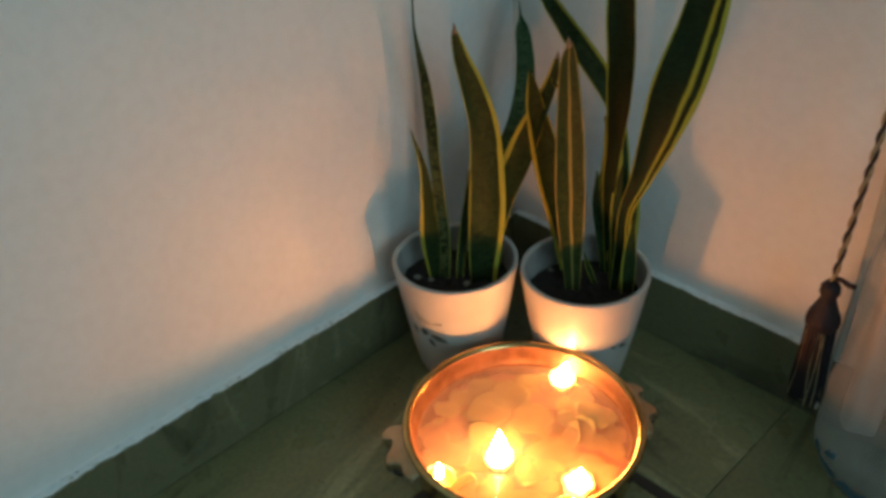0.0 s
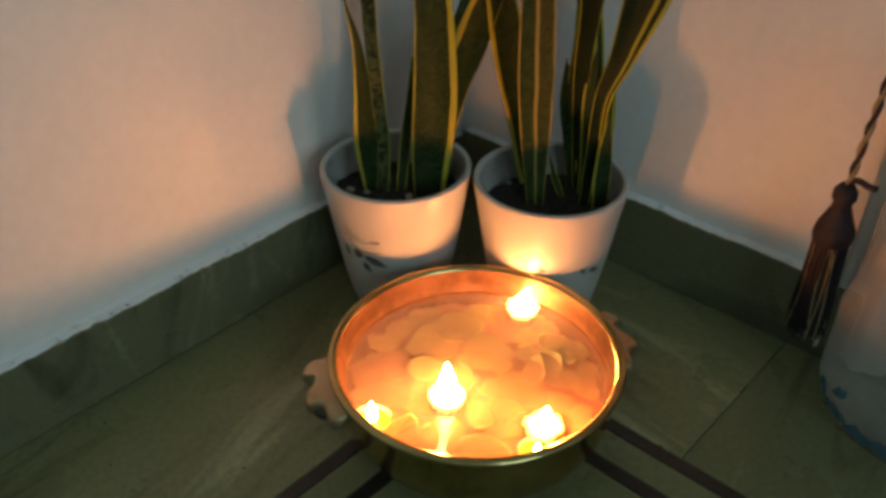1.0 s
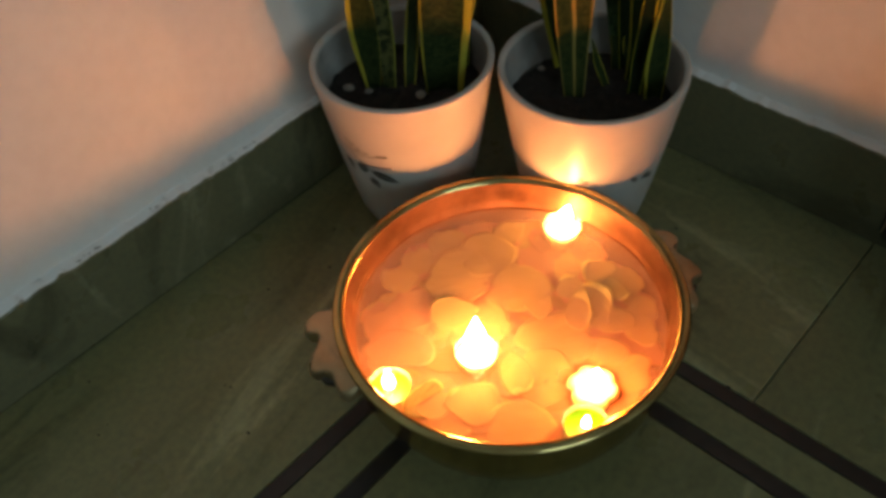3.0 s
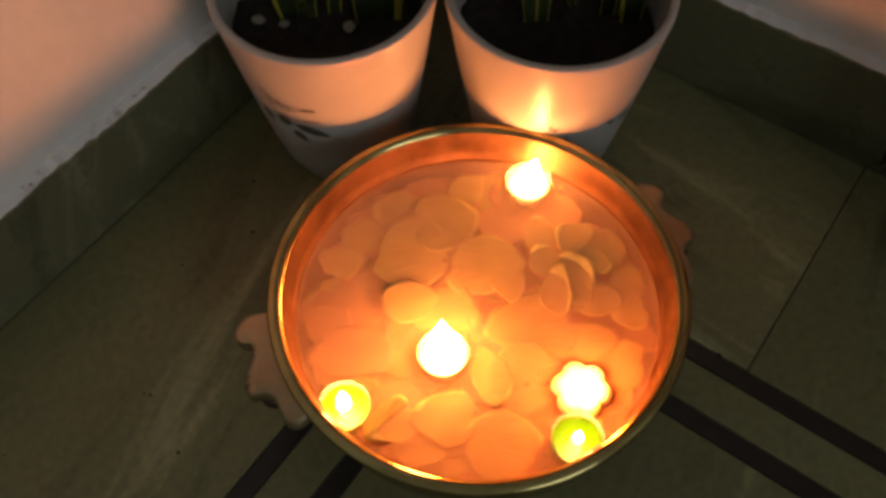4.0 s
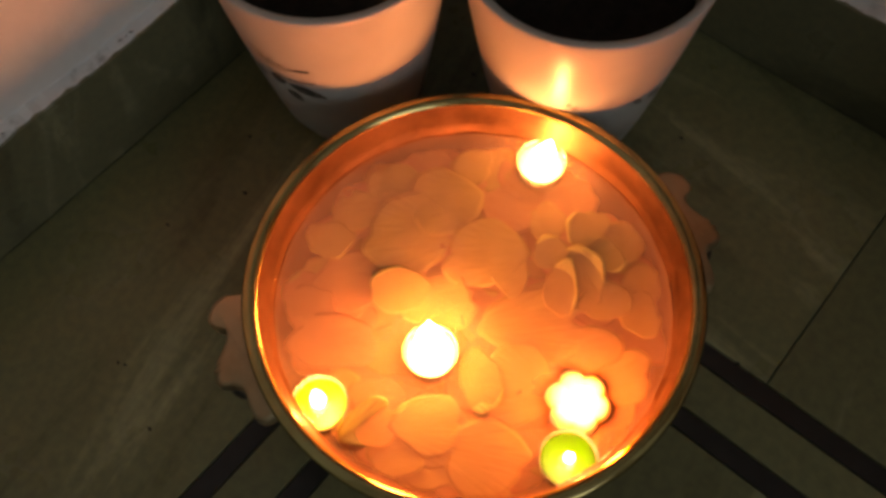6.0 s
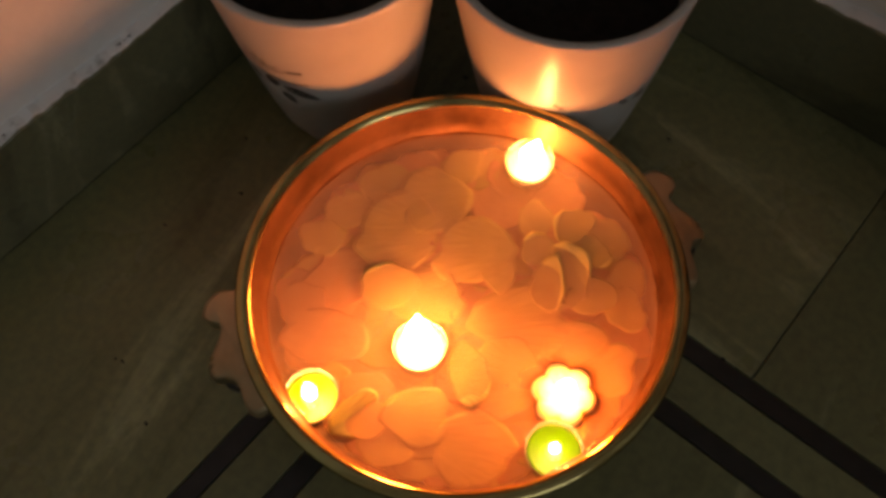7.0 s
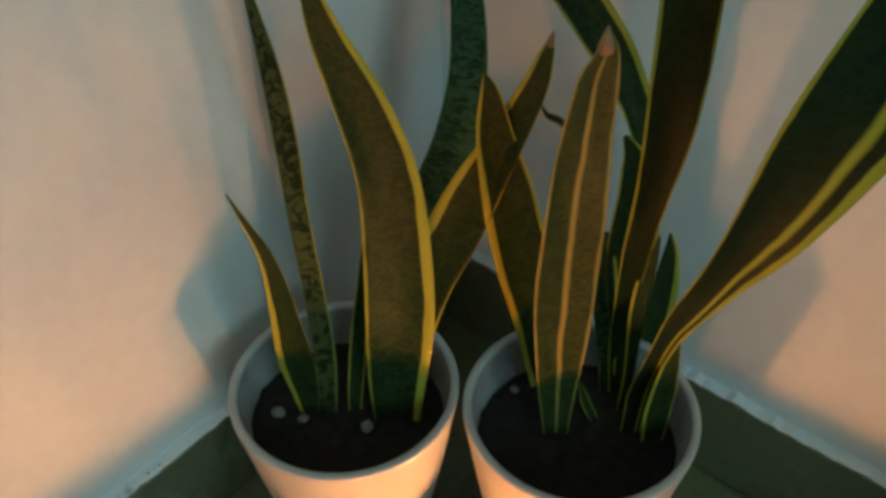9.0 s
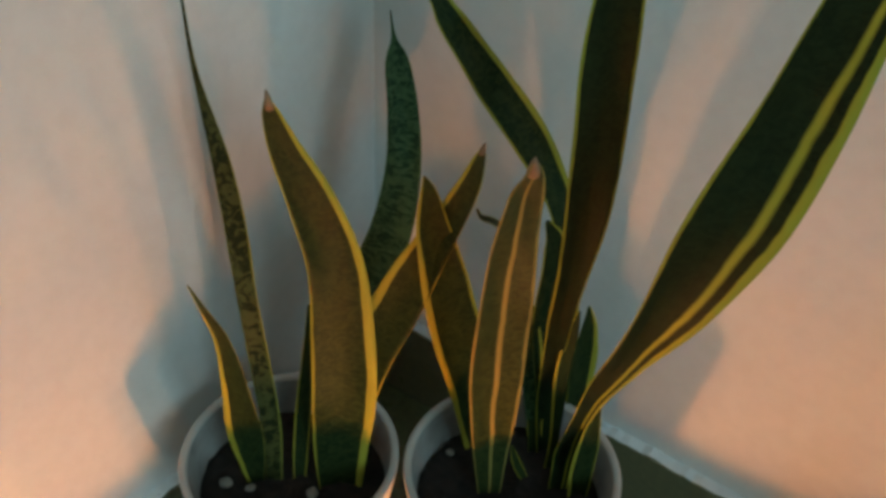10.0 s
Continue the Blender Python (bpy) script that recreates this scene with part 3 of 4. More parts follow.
# ---- petals ----
def petal_mesh(seed, cup, fold=0.0, mat=PETAL):
    """A broad rose petal of unit width: rounded, faintly wavy at its edge, drawn in a little at its base, cupped."""
    rnd = random.Random(seed)
    p1, p2, wide, rings, seg = rnd.uniform(0, 6), rnd.uniform(0, 6), rnd.uniform(0.88, 1.05), 7, 48
    verts, faces, uvs = [], [], []
    for side in (0, 1):
        for i in range(rings + 1):
            t = i / rings
            for j in range(seg):
                a = 2 * math.pi * j / seg
                r = 0.5 * t * (1 + 0.10 * math.sin(2 * a + p2) + 0.07 * math.sin(3 * a + p1) + 0.03 * math.sin(5 * a + p1 + p2) + 0.022 * math.sin(9 * a + p2) - 0.11 * math.exp(-(a * 4 if a < math.pi else (a - 2 * math.pi) * 4) ** 2))
                x, y = r * math.cos(a), r * math.sin(a) * wide
                if x < 0:
                    y *= 1 - 0.9 * x * x
                    x *= 1.08
                z = cup * (x * x + 1.3 * y * y) + 0.012 * math.sin(4 * a + p2) * t ** 3 + 0.008 * math.sin(9 * x + p1)
                z += fold * max(0.0, y - 0.05) * 1.6
                y -= fold * max(0.0, y - 0.05) * 1.2
                verts.append((x, y, z - 0.0015 * side))
                uvs.append((math.atan2(y, x + 0.75), x + 0.5))
    o = (rings + 1) * seg
    for side in (0, 1):
        for i in range(rings):
            for j in range(seg):
                a, b = side * o + i * seg + j, side * o + i * seg + (j + 1) % seg
                q = (a, a + seg, b + seg, b)
                faces.append(q if side == 0 else q[::-1])
    for j in range(seg):
        a, b = rings * seg + j, rings * seg + (j + 1) % seg
        faces.append((a, a + o, b + o, b))
    me = mesh_from("petal", verts, faces, [mat])
    layer = me.uv_layers.new(name="UVMap")
    for loop in me.loops:
        layer.data[loop.index].uv = uvs[loop.vertex_index]
    return me


PETALS = [petal_mesh(k, c) for k, c in enumerate((0.02, 0.03, 0.012, 0.025, -0.03, 0.022, 0.012, 0.03, -0.02, 0.025))]
PINK_PETALS = [petal_mesh(40 + k, c, 0.0, PETAL_PINK) for k, c in enumerate((0.03, 0.05, -0.03, 0.04, 0.02, -0.05, 0.04))]
CUPPED = [petal_mesh(60 + k, c) for k, c in enumerate((0.30, 0.22, 0.26))]
FOLDED = petal_mesh(20, 0.15, 0.35)
ACROSS = 39.3
prnd = random.Random(11)


def petal(x, y, size, long, turn, height, me, tilt=0.0):
    """One petal, size by long, at an offset from the basin's centre, kept inside its wall."""
    room, r = 0.1405 - 0.25 * (size + long), math.hypot(x, y)
    if r > room:
        x, y = x * room / r, y * room / r
    ob = new("petal", me)
    ob.matrix_world = Matrix.Translation((BASIN.x + x, BASIN.y + y, WATER_Z + height)) @ pose(0, 0, 0, tilt, tilt * 0.6, turn) @ Matrix.Diagonal((size, long, 0.5 * (size + long), 1))
    label = "pinkish rose petal sunk in the basin's water" if me.materials[0] is PETAL_PINK else "pale yellow rose petal floating in the basin"
    return tagged(ob, label, "petal", "petals in the basin")


# broad petals on the water, beside the pots, in the middle and towards the room: offset, width and length
FAR_PETALS = [(-0.070, 0.051, 0.057, 0.057), (-0.074, 0.011, 0.065, 0.062), (-0.019, 0.036, 0.062, 0.057), (0.005, 0.037, 0.027, 0.042), (-0.058, 0.058, 0.031, 0.030),
              (-0.018, -0.015, 0.057, 0.041), (-0.073, 0.091, 0.033, 0.031), (-0.111, 0.039, 0.038, 0.037), (-0.117, 0.003, 0.038, 0.036), (-0.116, -0.028, 0.033, 0.037)]
MID_PETALS = [(0.045, 0.016, 0.076, 0.057), (0.060, -0.029, 0.055, 0.054), (0.120, 0.025, 0.042, 0.042), (0.130, -0.009, 0.034, 0.040), (0.086, 0.025, 0.044, 0.039),
              (0.099, 0.070, 0.030, 0.032), (0.056, 0.106, 0.032, 0.040), (0.074, 0.063, 0.035, 0.034), (0.091, 0.095, 0.029, 0.037), (0.078, -0.004, 0.036, 0.030)]
NEAR_PETALS = [(0.043, -0.096, 0.046, 0.032), (0.079, -0.082, 0.057, 0.048), (0.101, -0.078, 0.034, 0.036), (0.035, -0.136, 0.038, 0.028), (0.059, -0.120, 0.036, 0.030)]
SUNK_PETALS = [(-0.082, -0.044, 0.050, 0.052), (-0.058, -0.085, 0.057, 0.050), (-0.011, -0.067, 0.050, 0.060), (-0.032, 0.086, 0.055, 0.056), (-0.004, 0.122, 0.048, 0.041), (-0.097, -0.071, 0.038, 0.042), (-0.005, -0.097, 0.036, 0.034)]
CANDLE_SPOTS = [(0.003, -0.050), (-0.031, 0.122), (-0.031, -0.1265), (0.121, -0.049), (0.103, -0.013)]
for k, (x, y, w, h) in enumerate(FAR_PETALS + MID_PETALS + NEAR_PETALS):
    near = min(math.hypot(x - a, y - b) for a, b in CANDLE_SPOTS)
    petal(x, y, 1.04 * w, 1.04 * h, ACROSS + prnd.choice((0, 180)) + prnd.uniform(-14, 14), -0.0058 + 0.0030 * prnd.random() if near > 0.036 else -0.0115, PETALS[k % 10], prnd.uniform(-3, 3))
for k, (x, y, w, h) in enumerate(SUNK_PETALS):
    petal(x, y, 1.06 * w, 1.06 * h, ACROSS + prnd.uniform(-20, 20), -0.0075 - 0.002 * prnd.random() if k != 2 else -0.0125, PINK_PETALS[k % 7], prnd.uniform(-2, 2))
# three petals round the tall flame lie on top of the water
for x, y, w, h, me, tilt in ((-0.047, -0.026, 0.048, 0.034, PETALS[1], 5), (0.042, -0.042, 0.030, 0.052, PETALS[3], -5), (0.034, -0.089, 0.052, 0.042, PETALS[0], 3)):
    petal(x, y, w, h, ACROSS + prnd.uniform(-10, 10), -0.0018, me, tilt)
# a broken bloom: small cupped petals round an empty heart
BLOOM = [(0.002, 0.087, 0.030, 0.031), (0.028, 0.101, 0.028, 0.037), (0.019, 0.067, 0.028, 0.025), (0.049, 0.064, 0.041, 0.051), (0.051, 0.090, 0.029, 0.035), (0.044, 0.048, 0.027, 0.041)]
for k, (x, y, w, h) in enumerate(BLOOM):
    outward = math.degrees(math.atan2(y - 0.076, x - 0.030))
    petal(x, y, h, w, outward, -0.0045 + 0.0010 * (k % 3), CUPPED[k % 3], 7 if k % 2 else -6)
petal(0.002, -0.114, 0.044, 0.036, 75, -0.001, FOLDED, 6)
# more petals lie deeper, down to the bottom
for k in range(26):
    a = 2 * math.pi * (k + prnd.uniform(-0.3, 0.3)) / 26
    size = prnd.uniform(0.036, 0.048)
    petal(0.118 * math.cos(a), 0.118 * math.sin(a), size, size, prnd.uniform(0, 360), -0.0075 - 0.006 * prnd.random(), PINK_PETALS[k % 7] if k % 3 else PETALS[k % 10], prnd.uniform(-4, 4))
for k in range(80):
    r, a, size = 0.110 * math.sqrt((k + 0.5) / 80), k * 2.39996, prnd.uniform(0.038, 0.054)
    petal(r * math.cos(a), r * math.sin(a), size, size, prnd.uniform(0, 360), -0.0115 - 0.006 * prnd.random(), PINK_PETALS[k % 7] if k % 4 else PETALS[k % 10], prnd.uniform(-4, 4))


# ---- snake plants ----
def leaf(plant, mat, points, shift=0.0, bend=0.17):
    """A thick strap leaf through (x, y, z, width), faintly channelled, its flat side to the room."""
    line = spline(points, 7)
    n, front, back, length = 11, [], [], 0.0
    verts, faces, uvs = [], [], []
    for i, p in enumerate(line):
        c, w = Vector(p[:3]), max(0.0012, float(p[3]))
        d = (Vector(line[min(i + 1, len(line) - 1)][:3]) - Vector(line[max(i - 1, 0)][:3])).normalized()
        if i:
            length += (c - Vector(line[i - 1][:3])).length
        out = Vector((0.52, -0.58, 0.62))
        across = d.cross(out).normalized()
        face = across.cross(d).normalized()
        for side in (0, 1):
            for k in range(n):
                u = k / (n - 1)
                s = 2 * u - 1
                thick = min(0.0016, w * 0.12) * (1 - s * s) + 0.0002
                dip = bend * w * (s * s - 0.4) + 0.0015 * math.sin(length * 38 + 3 * s) * abs(s) * (w > 0.02)
                verts.append(c + across * (s * w / 2) + face * (dip + (thick if side == 0 else -thick)))
                uvs.append((u - shift, length))
    for i in range(len(line) - 1):
        for side in (0, 1):
            for k in range(n - 1):
                a = i * 2 * n + side * n + k
                q = (a, a + 1, a + 1 + 2 * n, a + 2 * n)
                faces.append(q if side == 0 else q[::-1])
        for k in (0, n - 1):
            a = i * 2 * n + k
            q = (a, a + n, a + 3 * n, a + 2 * n)
            faces.append(q[::-1] if k == 0 else q)
    origin = plant.matrix_world.translation
    me = mesh_from("leaf", [v - origin for v in verts], faces, [mat])
    layer = me.uv_layers.new(name="UVMap")
    for loop in me.loops:
        layer.data[loop.index].uv = uvs[loop.vertex_index]
    return part("leaf", me, plant)


def snake_plant(pot, label):
    return thing("snake_plant", Matrix.Translation((pot[0], pot[1], SOIL_Z)), label, "plant", "snake plants")


plant_w = snake_plant(POT_W, "snake plant with tall green yellow-edged leaves in a white pot")
leaf(plant_w, LEAF, [(0.092, -0.285, 0.163, 0.0150), (0.096, -0.292, 0.236, 0.0285), (0.106, -0.303, 0.313, 0.0201), (0.115, -0.315, 0.374, 0.0113), (0.119, -0.330, 0.419, 0.0046), (0.122, -0.340, 0.447, 0.0011)], 0.08)
leaf(plant_w, LEAF_MOTTLED, [(0.104, -0.274, 0.163, 0.0135), (0.094, -0.262, 0.214, 0.0169), (0.078, -0.252, 0.273, 0.0174), (0.061, -0.243, 0.335, 0.0168), (0.049, -0.235, 0.389, 0.0180), (0.035, -0.229, 0.449, 0.0147), (0.017, -0.227, 0.519, 0.0045), (0.036, -0.244, 0.585, 0.0022), (0.032, -0.241, 0.606, 0.0011)], -0.03)
leaf(plant_w, LEAF, [(0.155, -0.243, 0.163, 0.0371), (0.155, -0.240, 0.215, 0.0464), (0.159, -0.237, 0.279, 0.0518), (0.162, -0.239, 0.353, 0.0484), (0.165, -0.247, 0.426, 0.0406), (0.163, -0.264, 0.488, 0.0323), (0.161, -0.281, 0.534, 0.0212), (0.164, -0.293, 0.566, 0.0117), (0.168, -0.299, 0.583, 0.0019)], -0.06)
leaf(plant_w, LEAF, [(0.122, -0.261, 0.163, 0.0105), (0.117, -0.252, 0.190, 0.0131), (0.110, -0.237, 0.232, 0.0139), (0.102, -0.220, 0.282, 0.0078), (0.095, -0.207, 0.322, 0.0024)])
leaf(plant_w, LEAF_DARK, [(0.135, -0.202, 0.163, 0.0291), (0.121, -0.186, 0.217, 0.0364), (0.113, -0.167, 0.270, 0.0407), (0.113, -0.144, 0.321, 0.0399), (0.117, -0.122, 0.366, 0.0362), (0.114, -0.104, 0.414, 0.0306), (0.104, -0.092, 0.460, 0.0262), (0.093, -0.086, 0.499, 0.0201), (0.087, -0.083, 0.518, 0.0045), (0.081, -0.080, 0.538, 0.0009)])
leaf(plant_w, LEAF, [(0.134, -0.211, 0.163, 0.0294), (0.143, -0.209, 0.237, 0.0367), (0.159, -0.205, 0.303, 0.0401), (0.180, -0.200, 0.358, 0.0406), (0.201, -0.198, 0.411, 0.0340), (0.222, -0.198, 0.457, 0.0242), (0.241, -0.201, 0.500, 0.0169), (0.252, -0.207, 0.529, 0.0091), (0.258, -0.211, 0.544, 0.0014)], 0.08)

plant_e = snake_plant(POT_E, "snake plant with broad dark leaves, one leaning far out")
leaf(plant_e, LEAF, [(0.230, -0.128, 0.163, 0.0315), (0.222, -0.145, 0.257, 0.0394), (0.216, -0.163, 0.328, 0.0421), (0.215, -0.183, 0.394, 0.0373), (0.218, -0.205, 0.456, 0.0257), (0.224, -0.220, 0.498, 0.0131), (0.227, -0.229, 0.518, 0.0018)], 0.04)
leaf(plant_e, LEAF_HIGHLIGHT, [(0.265, -0.168, 0.163, 0.0200), (0.268, -0.182, 0.265, 0.0345), (0.276, -0.199, 0.349, 0.0409), (0.287, -0.219, 0.427, 0.0375), (0.302, -0.243, 0.498, 0.0306), (0.320, -0.271, 0.562, 0.0215), (0.331, -0.285, 0.590, 0.0119), (0.336, -0.294, 0.605, 0.0021)])
leaf(plant_e, LEAF, [(0.265, -0.084, 0.163, 0.0206), (0.256, -0.081, 0.240, 0.0258), (0.255, -0.078, 0.300, 0.0297), (0.256, -0.076, 0.351, 0.0285), (0.252, -0.079, 0.387, 0.0202), (0.245, -0.085, 0.409, 0.0045)], -0.05)
leaf(plant_e, LEAF, [(0.280, -0.073, 0.163, 0.0151), (0.269, -0.058, 0.230, 0.0189), (0.257, -0.046, 0.299, 0.0203), (0.244, -0.039, 0.359, 0.0196), (0.229, -0.040, 0.403, 0.0248), (0.201, -0.050, 0.453, 0.0332), (0.170, -0.065, 0.499, 0.0320), (0.159, -0.101, 0.551, 0.0239), (0.145, -0.105, 0.572, 0.0138), (0.128, -0.111, 0.594, 0.0016)], -0.03)
leaf(plant_e, LEAF_DEEP, [(0.281, -0.098, 0.163, 0.0148), (0.272, -0.093, 0.224, 0.0185), (0.285, -0.122, 0.325, 0.0192), (0.291, -0.126, 0.397, 0.0238), (0.297, -0.133, 0.466, 0.0322), (0.298, -0.136, 0.527, 0.0360), (0.298, -0.144, 0.583, 0.0362), (0.300, -0.148, 0.627, 0.0309), (0.303, -0.150, 0.654, 0.0216), (0.304, -0.156, 0.680, 0.0030)], 0.015)
leaf(plant_e, LEAF, [(0.292, -0.064, 0.163, 0.0168), (0.290, -0.063, 0.209, 0.0210), (0.289, -0.064, 0.262, 0.0232), (0.289, -0.066, 0.305, 0.0146), (0.287, -0.069, 0.330, 0.0024)], -0.09)
leaf(plant_e, LEAF_STRIPED, [(0.312, -0.127, 0.163, 0.0166), (0.311, -0.119, 0.215, 0.0208), (0.336, -0.155, 0.318, 0.0190), (0.357, -0.159, 0.379, 0.0280), (0.383, -0.170, 0.454, 0.0455), (0.403, -0.173, 0.526, 0.0600), (0.417, -0.164, 0.598, 0.0525), (0.429, -0.164, 0.663, 0.0415), (0.443, -0.167, 0.714, 0.0298), (0.456, -0.183, 0.753, 0.0043)], -0.03)
leaf(plant_e, LEAF, [(0.330, -0.124, 0.163, 0.0173), (0.330, -0.125, 0.205, 0.0216), (0.332, -0.128, 0.253, 0.0160), (0.335, -0.130, 0.296, 0.0027)], 0.05)
leaf(plant_e, LEAF, [(0.274, -0.104, 0.163, 0.0123), (0.260, -0.093, 0.230, 0.0154), (0.249, -0.086, 0.282, 0.0130), (0.241, -0.083, 0.316, 0.0024)], -0.08)
leaf(plant_e, LEAF, [(0.284, -0.136, 0.163, 0.0063), (0.280, -0.151, 0.199, 0.0079), (0.279, -0.164, 0.235, 0.0019)])
leaf(plant_e, LEAF, [(0.294, -0.114, 0.163, 0.0070), (0.295, -0.114, 0.215, 0.0090), (0.291, -0.112, 0.287, 0.0130), (0.294, -0.112, 0.335, 0.0100), (0.297, -0.112, 0.361, 0.0016)], 0.10)
leaf(plant_e, LEAF_DARK, [(0.271, -0.100, 0.163, 0.0090), (0.259, -0.100, 0.229, 0.0125), (0.250, -0.100, 0.277, 0.0125), (0.249, -0.101, 0.331, 0.0018)], -0.04)
leaf(plant_e, LEAF, [(0.280, -0.206, 0.482, 0.0034), (0.279, -0.217, 0.496, 0.0042), (0.282, -0.237, 0.514, 0.0044), (0.281, -0.246, 0.521, 0.0033), (0.281, -0.252, 0.530, 0.0010)])


def dry_tip(plant, start, end, width):
    """The shrivelled brown point of a leaf."""
    a, b, o = Vector(start), Vector(end), plant.matrix_world.translation
    pts = [a.lerp(b, t) - o for t in (0.0, 0.35, 0.7, 1.0)]
    return part("dry_tip", tube("dry_tip", pts, width, LEAF_TIP, 8, [width, 0.75 * width, 0.45 * width, 0.15 * width]), plant, "dried brown leaf tip")


dry_tip(plant_w, (0.1655, -0.2955, 0.573), (0.1685, -0.3000, 0.587), 0.0032)
dry_tip(plant_w, (0.2555, -0.2092, 0.537), (0.2590, -0.2120, 0.547), 0.0026)
dry_tip(plant_e, (0.3325, -0.2875, 0.594), (0.3370, -0.2955, 0.608), 0.0036)


def pebble_mesh(seed):
    bm = bmesh.new()
    bmesh.ops.create_icosphere(bm, subdivisions=3, radius=1)
    for v in bm.verts:
        v.co *= 1 + 0.25 * noise.noise(v.co * 1.4 + Vector((seed, 0, 0)))
        v.co.z *= 0.55
    me = bpy.data.meshes.new("pebble")
    bm.to_mesh(me)
    bm.free()
    me.materials.append(PEBBLE)
    me.polygons.foreach_set("use_smooth", [True] * len(me.polygons))
    return me


for x, y, size in ((0.144, -0.268, 0.0055), (0.214, -0.157, 0.004), (0.076, -0.306, 0.006), (0.097, -0.297, 0.0045)):
    ob = new("pebble", pebble_mesh(x * 50))
    ob.location, ob.scale = (x, y, SOIL_Z + 0.004), (size, size, size)
    ob.rotation_euler = (0.2, 0.1, x * 40)
    tagged(ob, "small pale pebble lying on the potting soil", "pebble", "pebbles on the soil")


# ---- curtain, tassel and bag ----
def curtain():
    verts, faces, cols, rows = [], [], 120, 24
    for side in (0, 1):
        for i in range(rows + 1):
            z = 0.015 + (ROOM_H - 0.03) * (i / rows) ** 1.4
            for j in range(cols + 1):
                x = 0.588 + 0.62 * j / cols + 0.010 * math.sin(z * 5)
                y = -0.004 + 0.009 * math.sin(j * 0.42 + 0.6 * math.sin(z * 2)) + 0.003 * math.sin(j * 1.1 + z * 4)
                verts.append((x, y - 0.0012 * side, z))
    n, o = cols + 1, (rows + 1) * (cols + 1)
    for side in (0, 1):
        for i in range(rows):
            for j in range(cols):
                a = side * o + i * n + j
                q = (a, a + 1, a + n + 1, a + n)
                faces.append(q[::-1] if side == 0 else q)
    for i in range(rows):
        a = i * n
        faces.append((a, a + o, a + o + n, a + n))
    return tagged(new("curtain", mesh_from("curtain", verts, faces, [CURTAIN])), "beige cloth curtain hanging against the wall", "curtain")


curtain()
TASSEL = Vector((0.5840, -0.048, 0.008))
tassel = thing("tassel", Matrix.Translation(TASSEL), "dark curtain tassel with gold threads hanging on a twisted cord", "tassel")
part("head", turned("head", [(0.0, 0.262), (0.007, 0.260), (0.0125, 0.252), (0.013, 0.243), (0.0095, 0.237), (0.011, 0.230), (0.0165, 0.216), (0.0185, 0.211)], ROPE_DARK, 28), tassel)
part("knot", turned("knot", [(0.0175, 0.212), (0.0205, 0.207), (0.0215, 0.198), (0.0205, 0.189), (0.017, 0.185)], ROPE_DARK, 28, lambda a, i, n: 1 + 0.04 * math.sin(9 * a)), tassel)
trnd = random.Random(4)


def fringe(count, mat, name, spread):
    verts, faces = [], []
    for k in range(count):
        a, r0 = trnd.uniform(0, 2 * math.pi), 0.019 * math.sqrt(trnd.uniform(0.25, 1))
        r1, z1 = r0 * spread, trnd.uniform(0.060, 0.085)
        o = len(verts)
        for i in range(6):
            t = i / 5
            r, b = r0 + (r1 - r0) * t ** 1.5, a + 0.1 * math.sin(4 * t + k)
            p = Vector((r * math.cos(b), r * math.sin(b), 0.188 + (z1 - 0.188) * t))
            for q in range(3):
                c = 2 * math.pi * q / 3
                verts.append(p + 0.0011 * Vector((math.cos(c), math.sin(c), 0)))
        for i in range(5):
            for q in range(3):
                m, b = o + i * 3 + q, o + i * 3 + (q + 1) % 3
                faces.append((m, b, b + 3, m + 3))
    return tagged(part(name, mesh_from(name, verts, faces, [mat]), tassel), kind="stuff")


fringe(420, ROPE_DARK, "fringe", 1.22)
fringe(46, ROPE_PALE, "gold_fringe", 1.3)


def cord(phase, mat, name):
    pts = []
    for i in range(260):
        z = 0.255 + i * 0.0075
        a = phase + i * 1.0
        pts.append((0.0024 * math.cos(a) + 0.055 * (z - 0.255), 0.0024 * math.sin(a), z))
    return part(name, tube(name, pts, 0.0026, mat, 7), tassel)


cord(0.0, ROPE_DARK, "cord_strand")
cord(math.pi, ROPE_PALE, "cord_strand")
part("cord_end", tube("cord_end", spline([(0.004, 0.0, 0.266), (0.012, -0.002, 0.268), (0.021, -0.003, 0.266), (0.030, -0.004, 0.267)], 4), 0.0035, ROPE_DARK, 8), tassel)


BAG_AT, BAG_TOP = Vector((0.800, -0.082, 0.0)), 0.46


def bag_point(a, z, proud=0.0):
    """A point of the bag's film: a slumped foot, upright sides with folds, drawn in towards its mouth."""
    t = z / BAG_TOP
    k = 0.80 + 0.20 * min(1.0, z / 0.06) ** 0.6 - 0.17 * max(0.0, t - 0.35)
    c, s = math.cos(a), math.sin(a)
    x, y = math.copysign(abs(c) ** 0.75, c), math.copysign(abs(s) ** 0.75, s)
    p = Vector((c * 1.6, s * 1.6, z * 7))
    fold = 0.05 * noise.noise(p) + 0.06 * abs(noise.noise(Vector((c * 4, s * 4, z * 5 + 3)))) + 0.035 * abs(noise.noise(Vector((c * 9, s * 9, z * 16))))
    k *= 1 + fold * (0.6 + 0.6 * t)
    return Vector((0.172 * k * x + proud * c, 0.050 * k * y + proud * s, z))


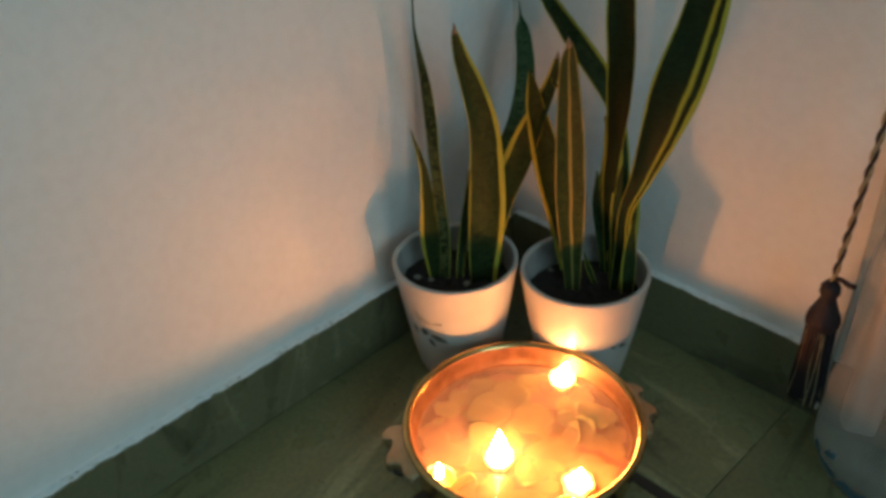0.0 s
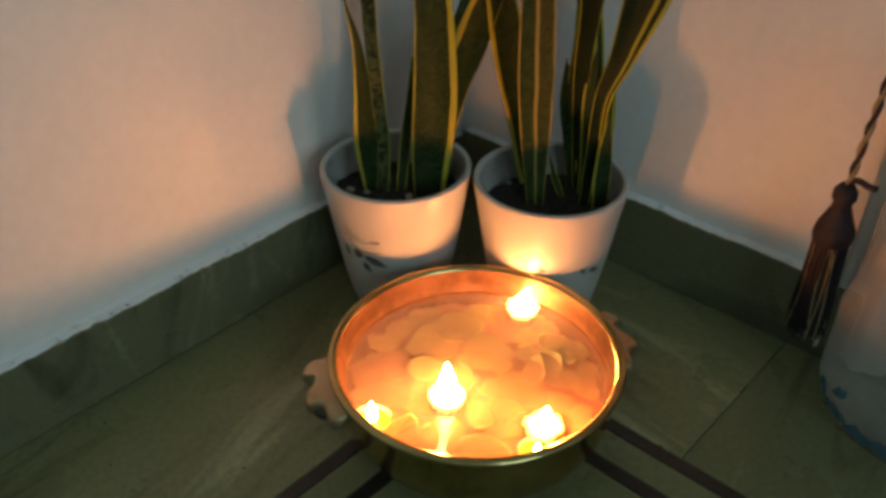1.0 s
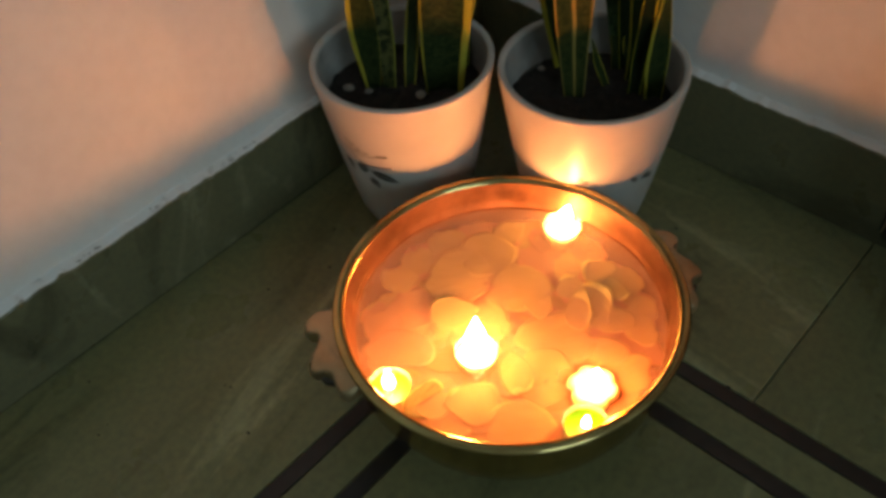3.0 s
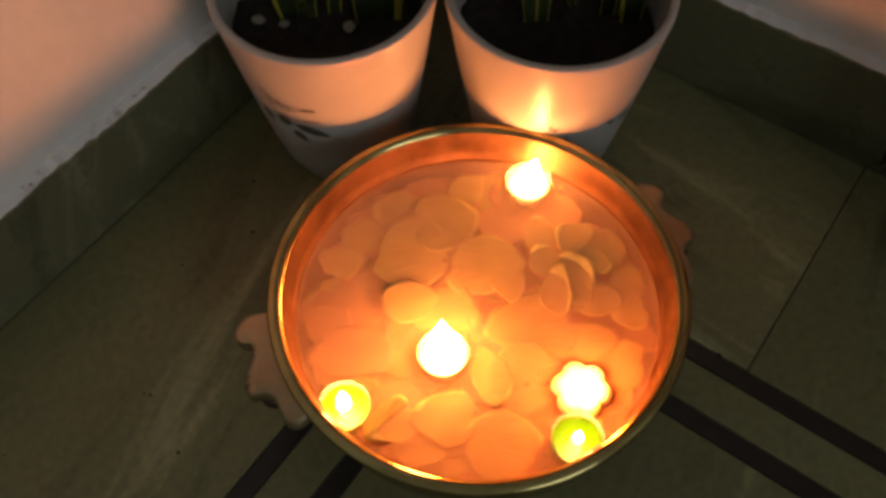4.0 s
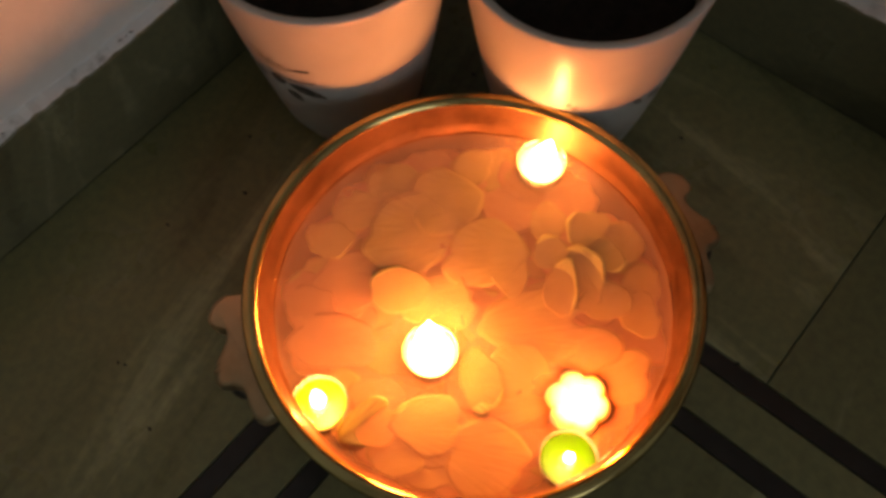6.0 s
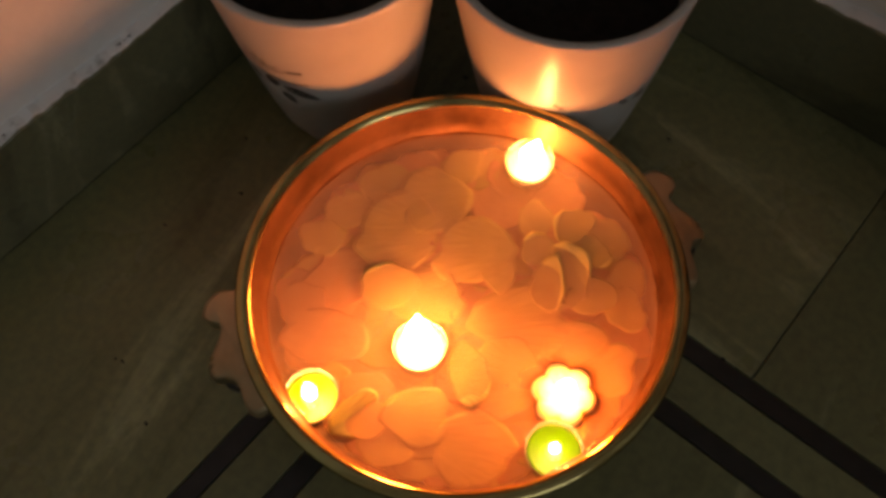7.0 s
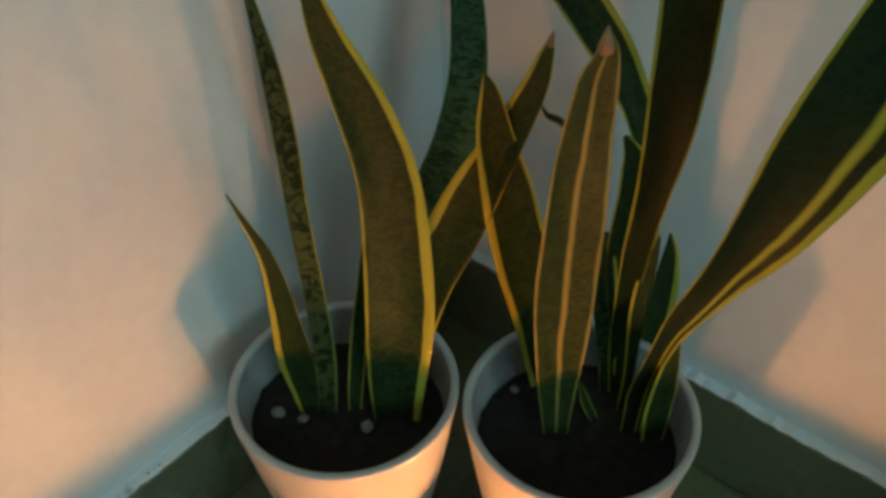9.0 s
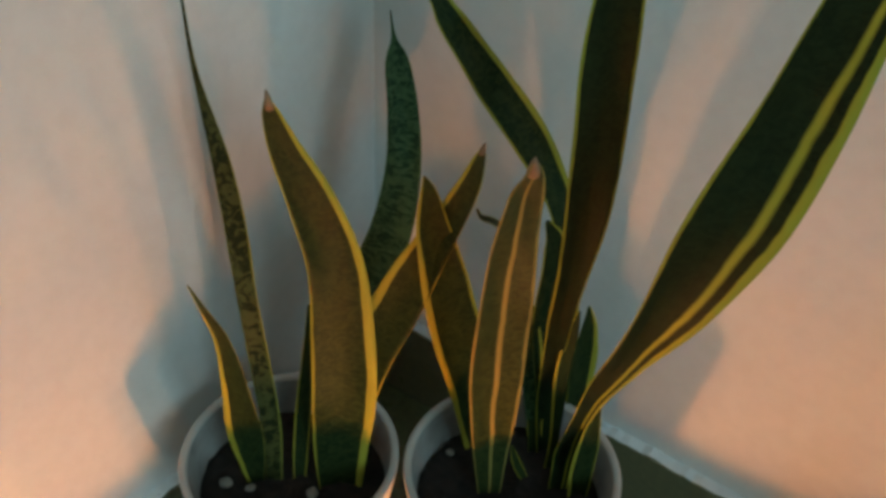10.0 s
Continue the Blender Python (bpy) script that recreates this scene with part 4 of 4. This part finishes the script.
def plastic_carrier():
    bag = thing("plastic_bag", Matrix.Translation(BAG_AT), "tall milky plastic bag with blue print standing on the floor", "bag")
    around, up = 160, 70
    verts, faces = [], []
    for i in range(up + 1):
        z = 0.001 + BAG_TOP * (i / up) ** 1.15
        for j in range(around):
            verts.append(bag_point(2 * math.pi * j / around, z))
    for i in range(up):
        for j in range(around):
            a, b = i * around + j, i * around + (j + 1) % around
            faces.append((a, b, b + around, a + around))
    faces.append(tuple(range(around))[::-1])
    part("film", mesh_from("film", verts, faces, [BAG]), bag)
    for a0, z0, wide, high, lean in ((200, 0.046, 0.16, 0.016, 0.6), (214, 0.030, 0.18, 0.012, -0.2), (236, 0.018, 0.30, 0.013, 0.0), (222, 0.062, 0.10, 0.010, 0.4)):
        verts, faces = [], []
        for i in range(9):
            for j in range(13):
                u, v = j / 6 - 1, i / 4 - 1
                edge = math.sqrt(max(0.0, 1 - u * u)) * (0.75 + 0.35 * math.sin(7 * u + a0))
                verts.append(bag_point(radians(a0) + wide * u, max(0.003, z0 + high * (v * edge + lean * u)), 0.0012))
        for i in range(8):
            for j in range(12):
                a = i * 13 + j
                faces.append((a, a + 1, a + 14, a + 13))
        part("print_patch", mesh_from("print_patch", verts, faces, [BLUE_PRINT]), bag, "faded blue print")
    return bag


plastic_carrier()


# ---- specks on the floor and along the painted edge ----
def specks(name, spots, size, mat, label, seed):
    """Crumbs and flakes, each a low uneven pyramid."""
    rnd = random.Random(seed)
    verts, faces = [], []
    for x, y, z, upright in spots:
        o, k = len(verts), size * rnd.uniform(0.5, 1.3)
        for a in range(5):
            u, v = k * rnd.uniform(0.5, 1.2) * math.cos(a * 1.257), 0.6 * k * rnd.uniform(0.5, 1.2) * math.sin(a * 1.257)
            verts.append((x + u * 0.3, y + u, z + v * 0.5) if upright else (x + u, y + v, z))
        verts.append((x + 0.0012, y, z) if upright else (x, y, z + 0.0012))
        faces += [(o + a, o + (a + 1) % 5, o + 5) for a in range(5)]
    return tagged(new(name, mesh_from(name, verts, faces, [mat], False)), label, "dirt", kind="stuff")


srnd = random.Random(8)
crumbs = [(0.149, -0.580, 0.0004, False), (0.155, -0.578, 0.0004, False), (0.115, -0.405, 0.0004, False), (0.086, -0.470, 0.0004, False), (0.21, -0.60, 0.0004, False)]
crumbs += [(srnd.uniform(0.02, 0.9), srnd.uniform(-0.9, -0.03), 0.0004, False) for k in range(26)]
specks("floor_crumbs", [c for c in crumbs if math.hypot(c[0] - BASIN.x, c[1] - BASIN.y) > 0.17], 0.0026, WICK, "small dark crumbs scattered on the marble floor", 3)
flakes = [(-0.006, -0.397 + 0.006 * k, SKIRT_H - 0.0055, True) for k in range(3)] + [(-0.005, -0.589, SKIRT_H - 0.0055, True), (-0.006, -0.325, SKIRT_H - 0.0055, True)]
flakes += [(-srnd.uniform(0.002, 0.011), srnd.uniform(-1.0, -0.05), SKIRT_H - 0.0055, True) for k in range(22)]
specks("paint_flakes", flakes, 0.0026, SHADE_AND_FLAKES, "dark flakes in the chipped paint over the skirting", 5)
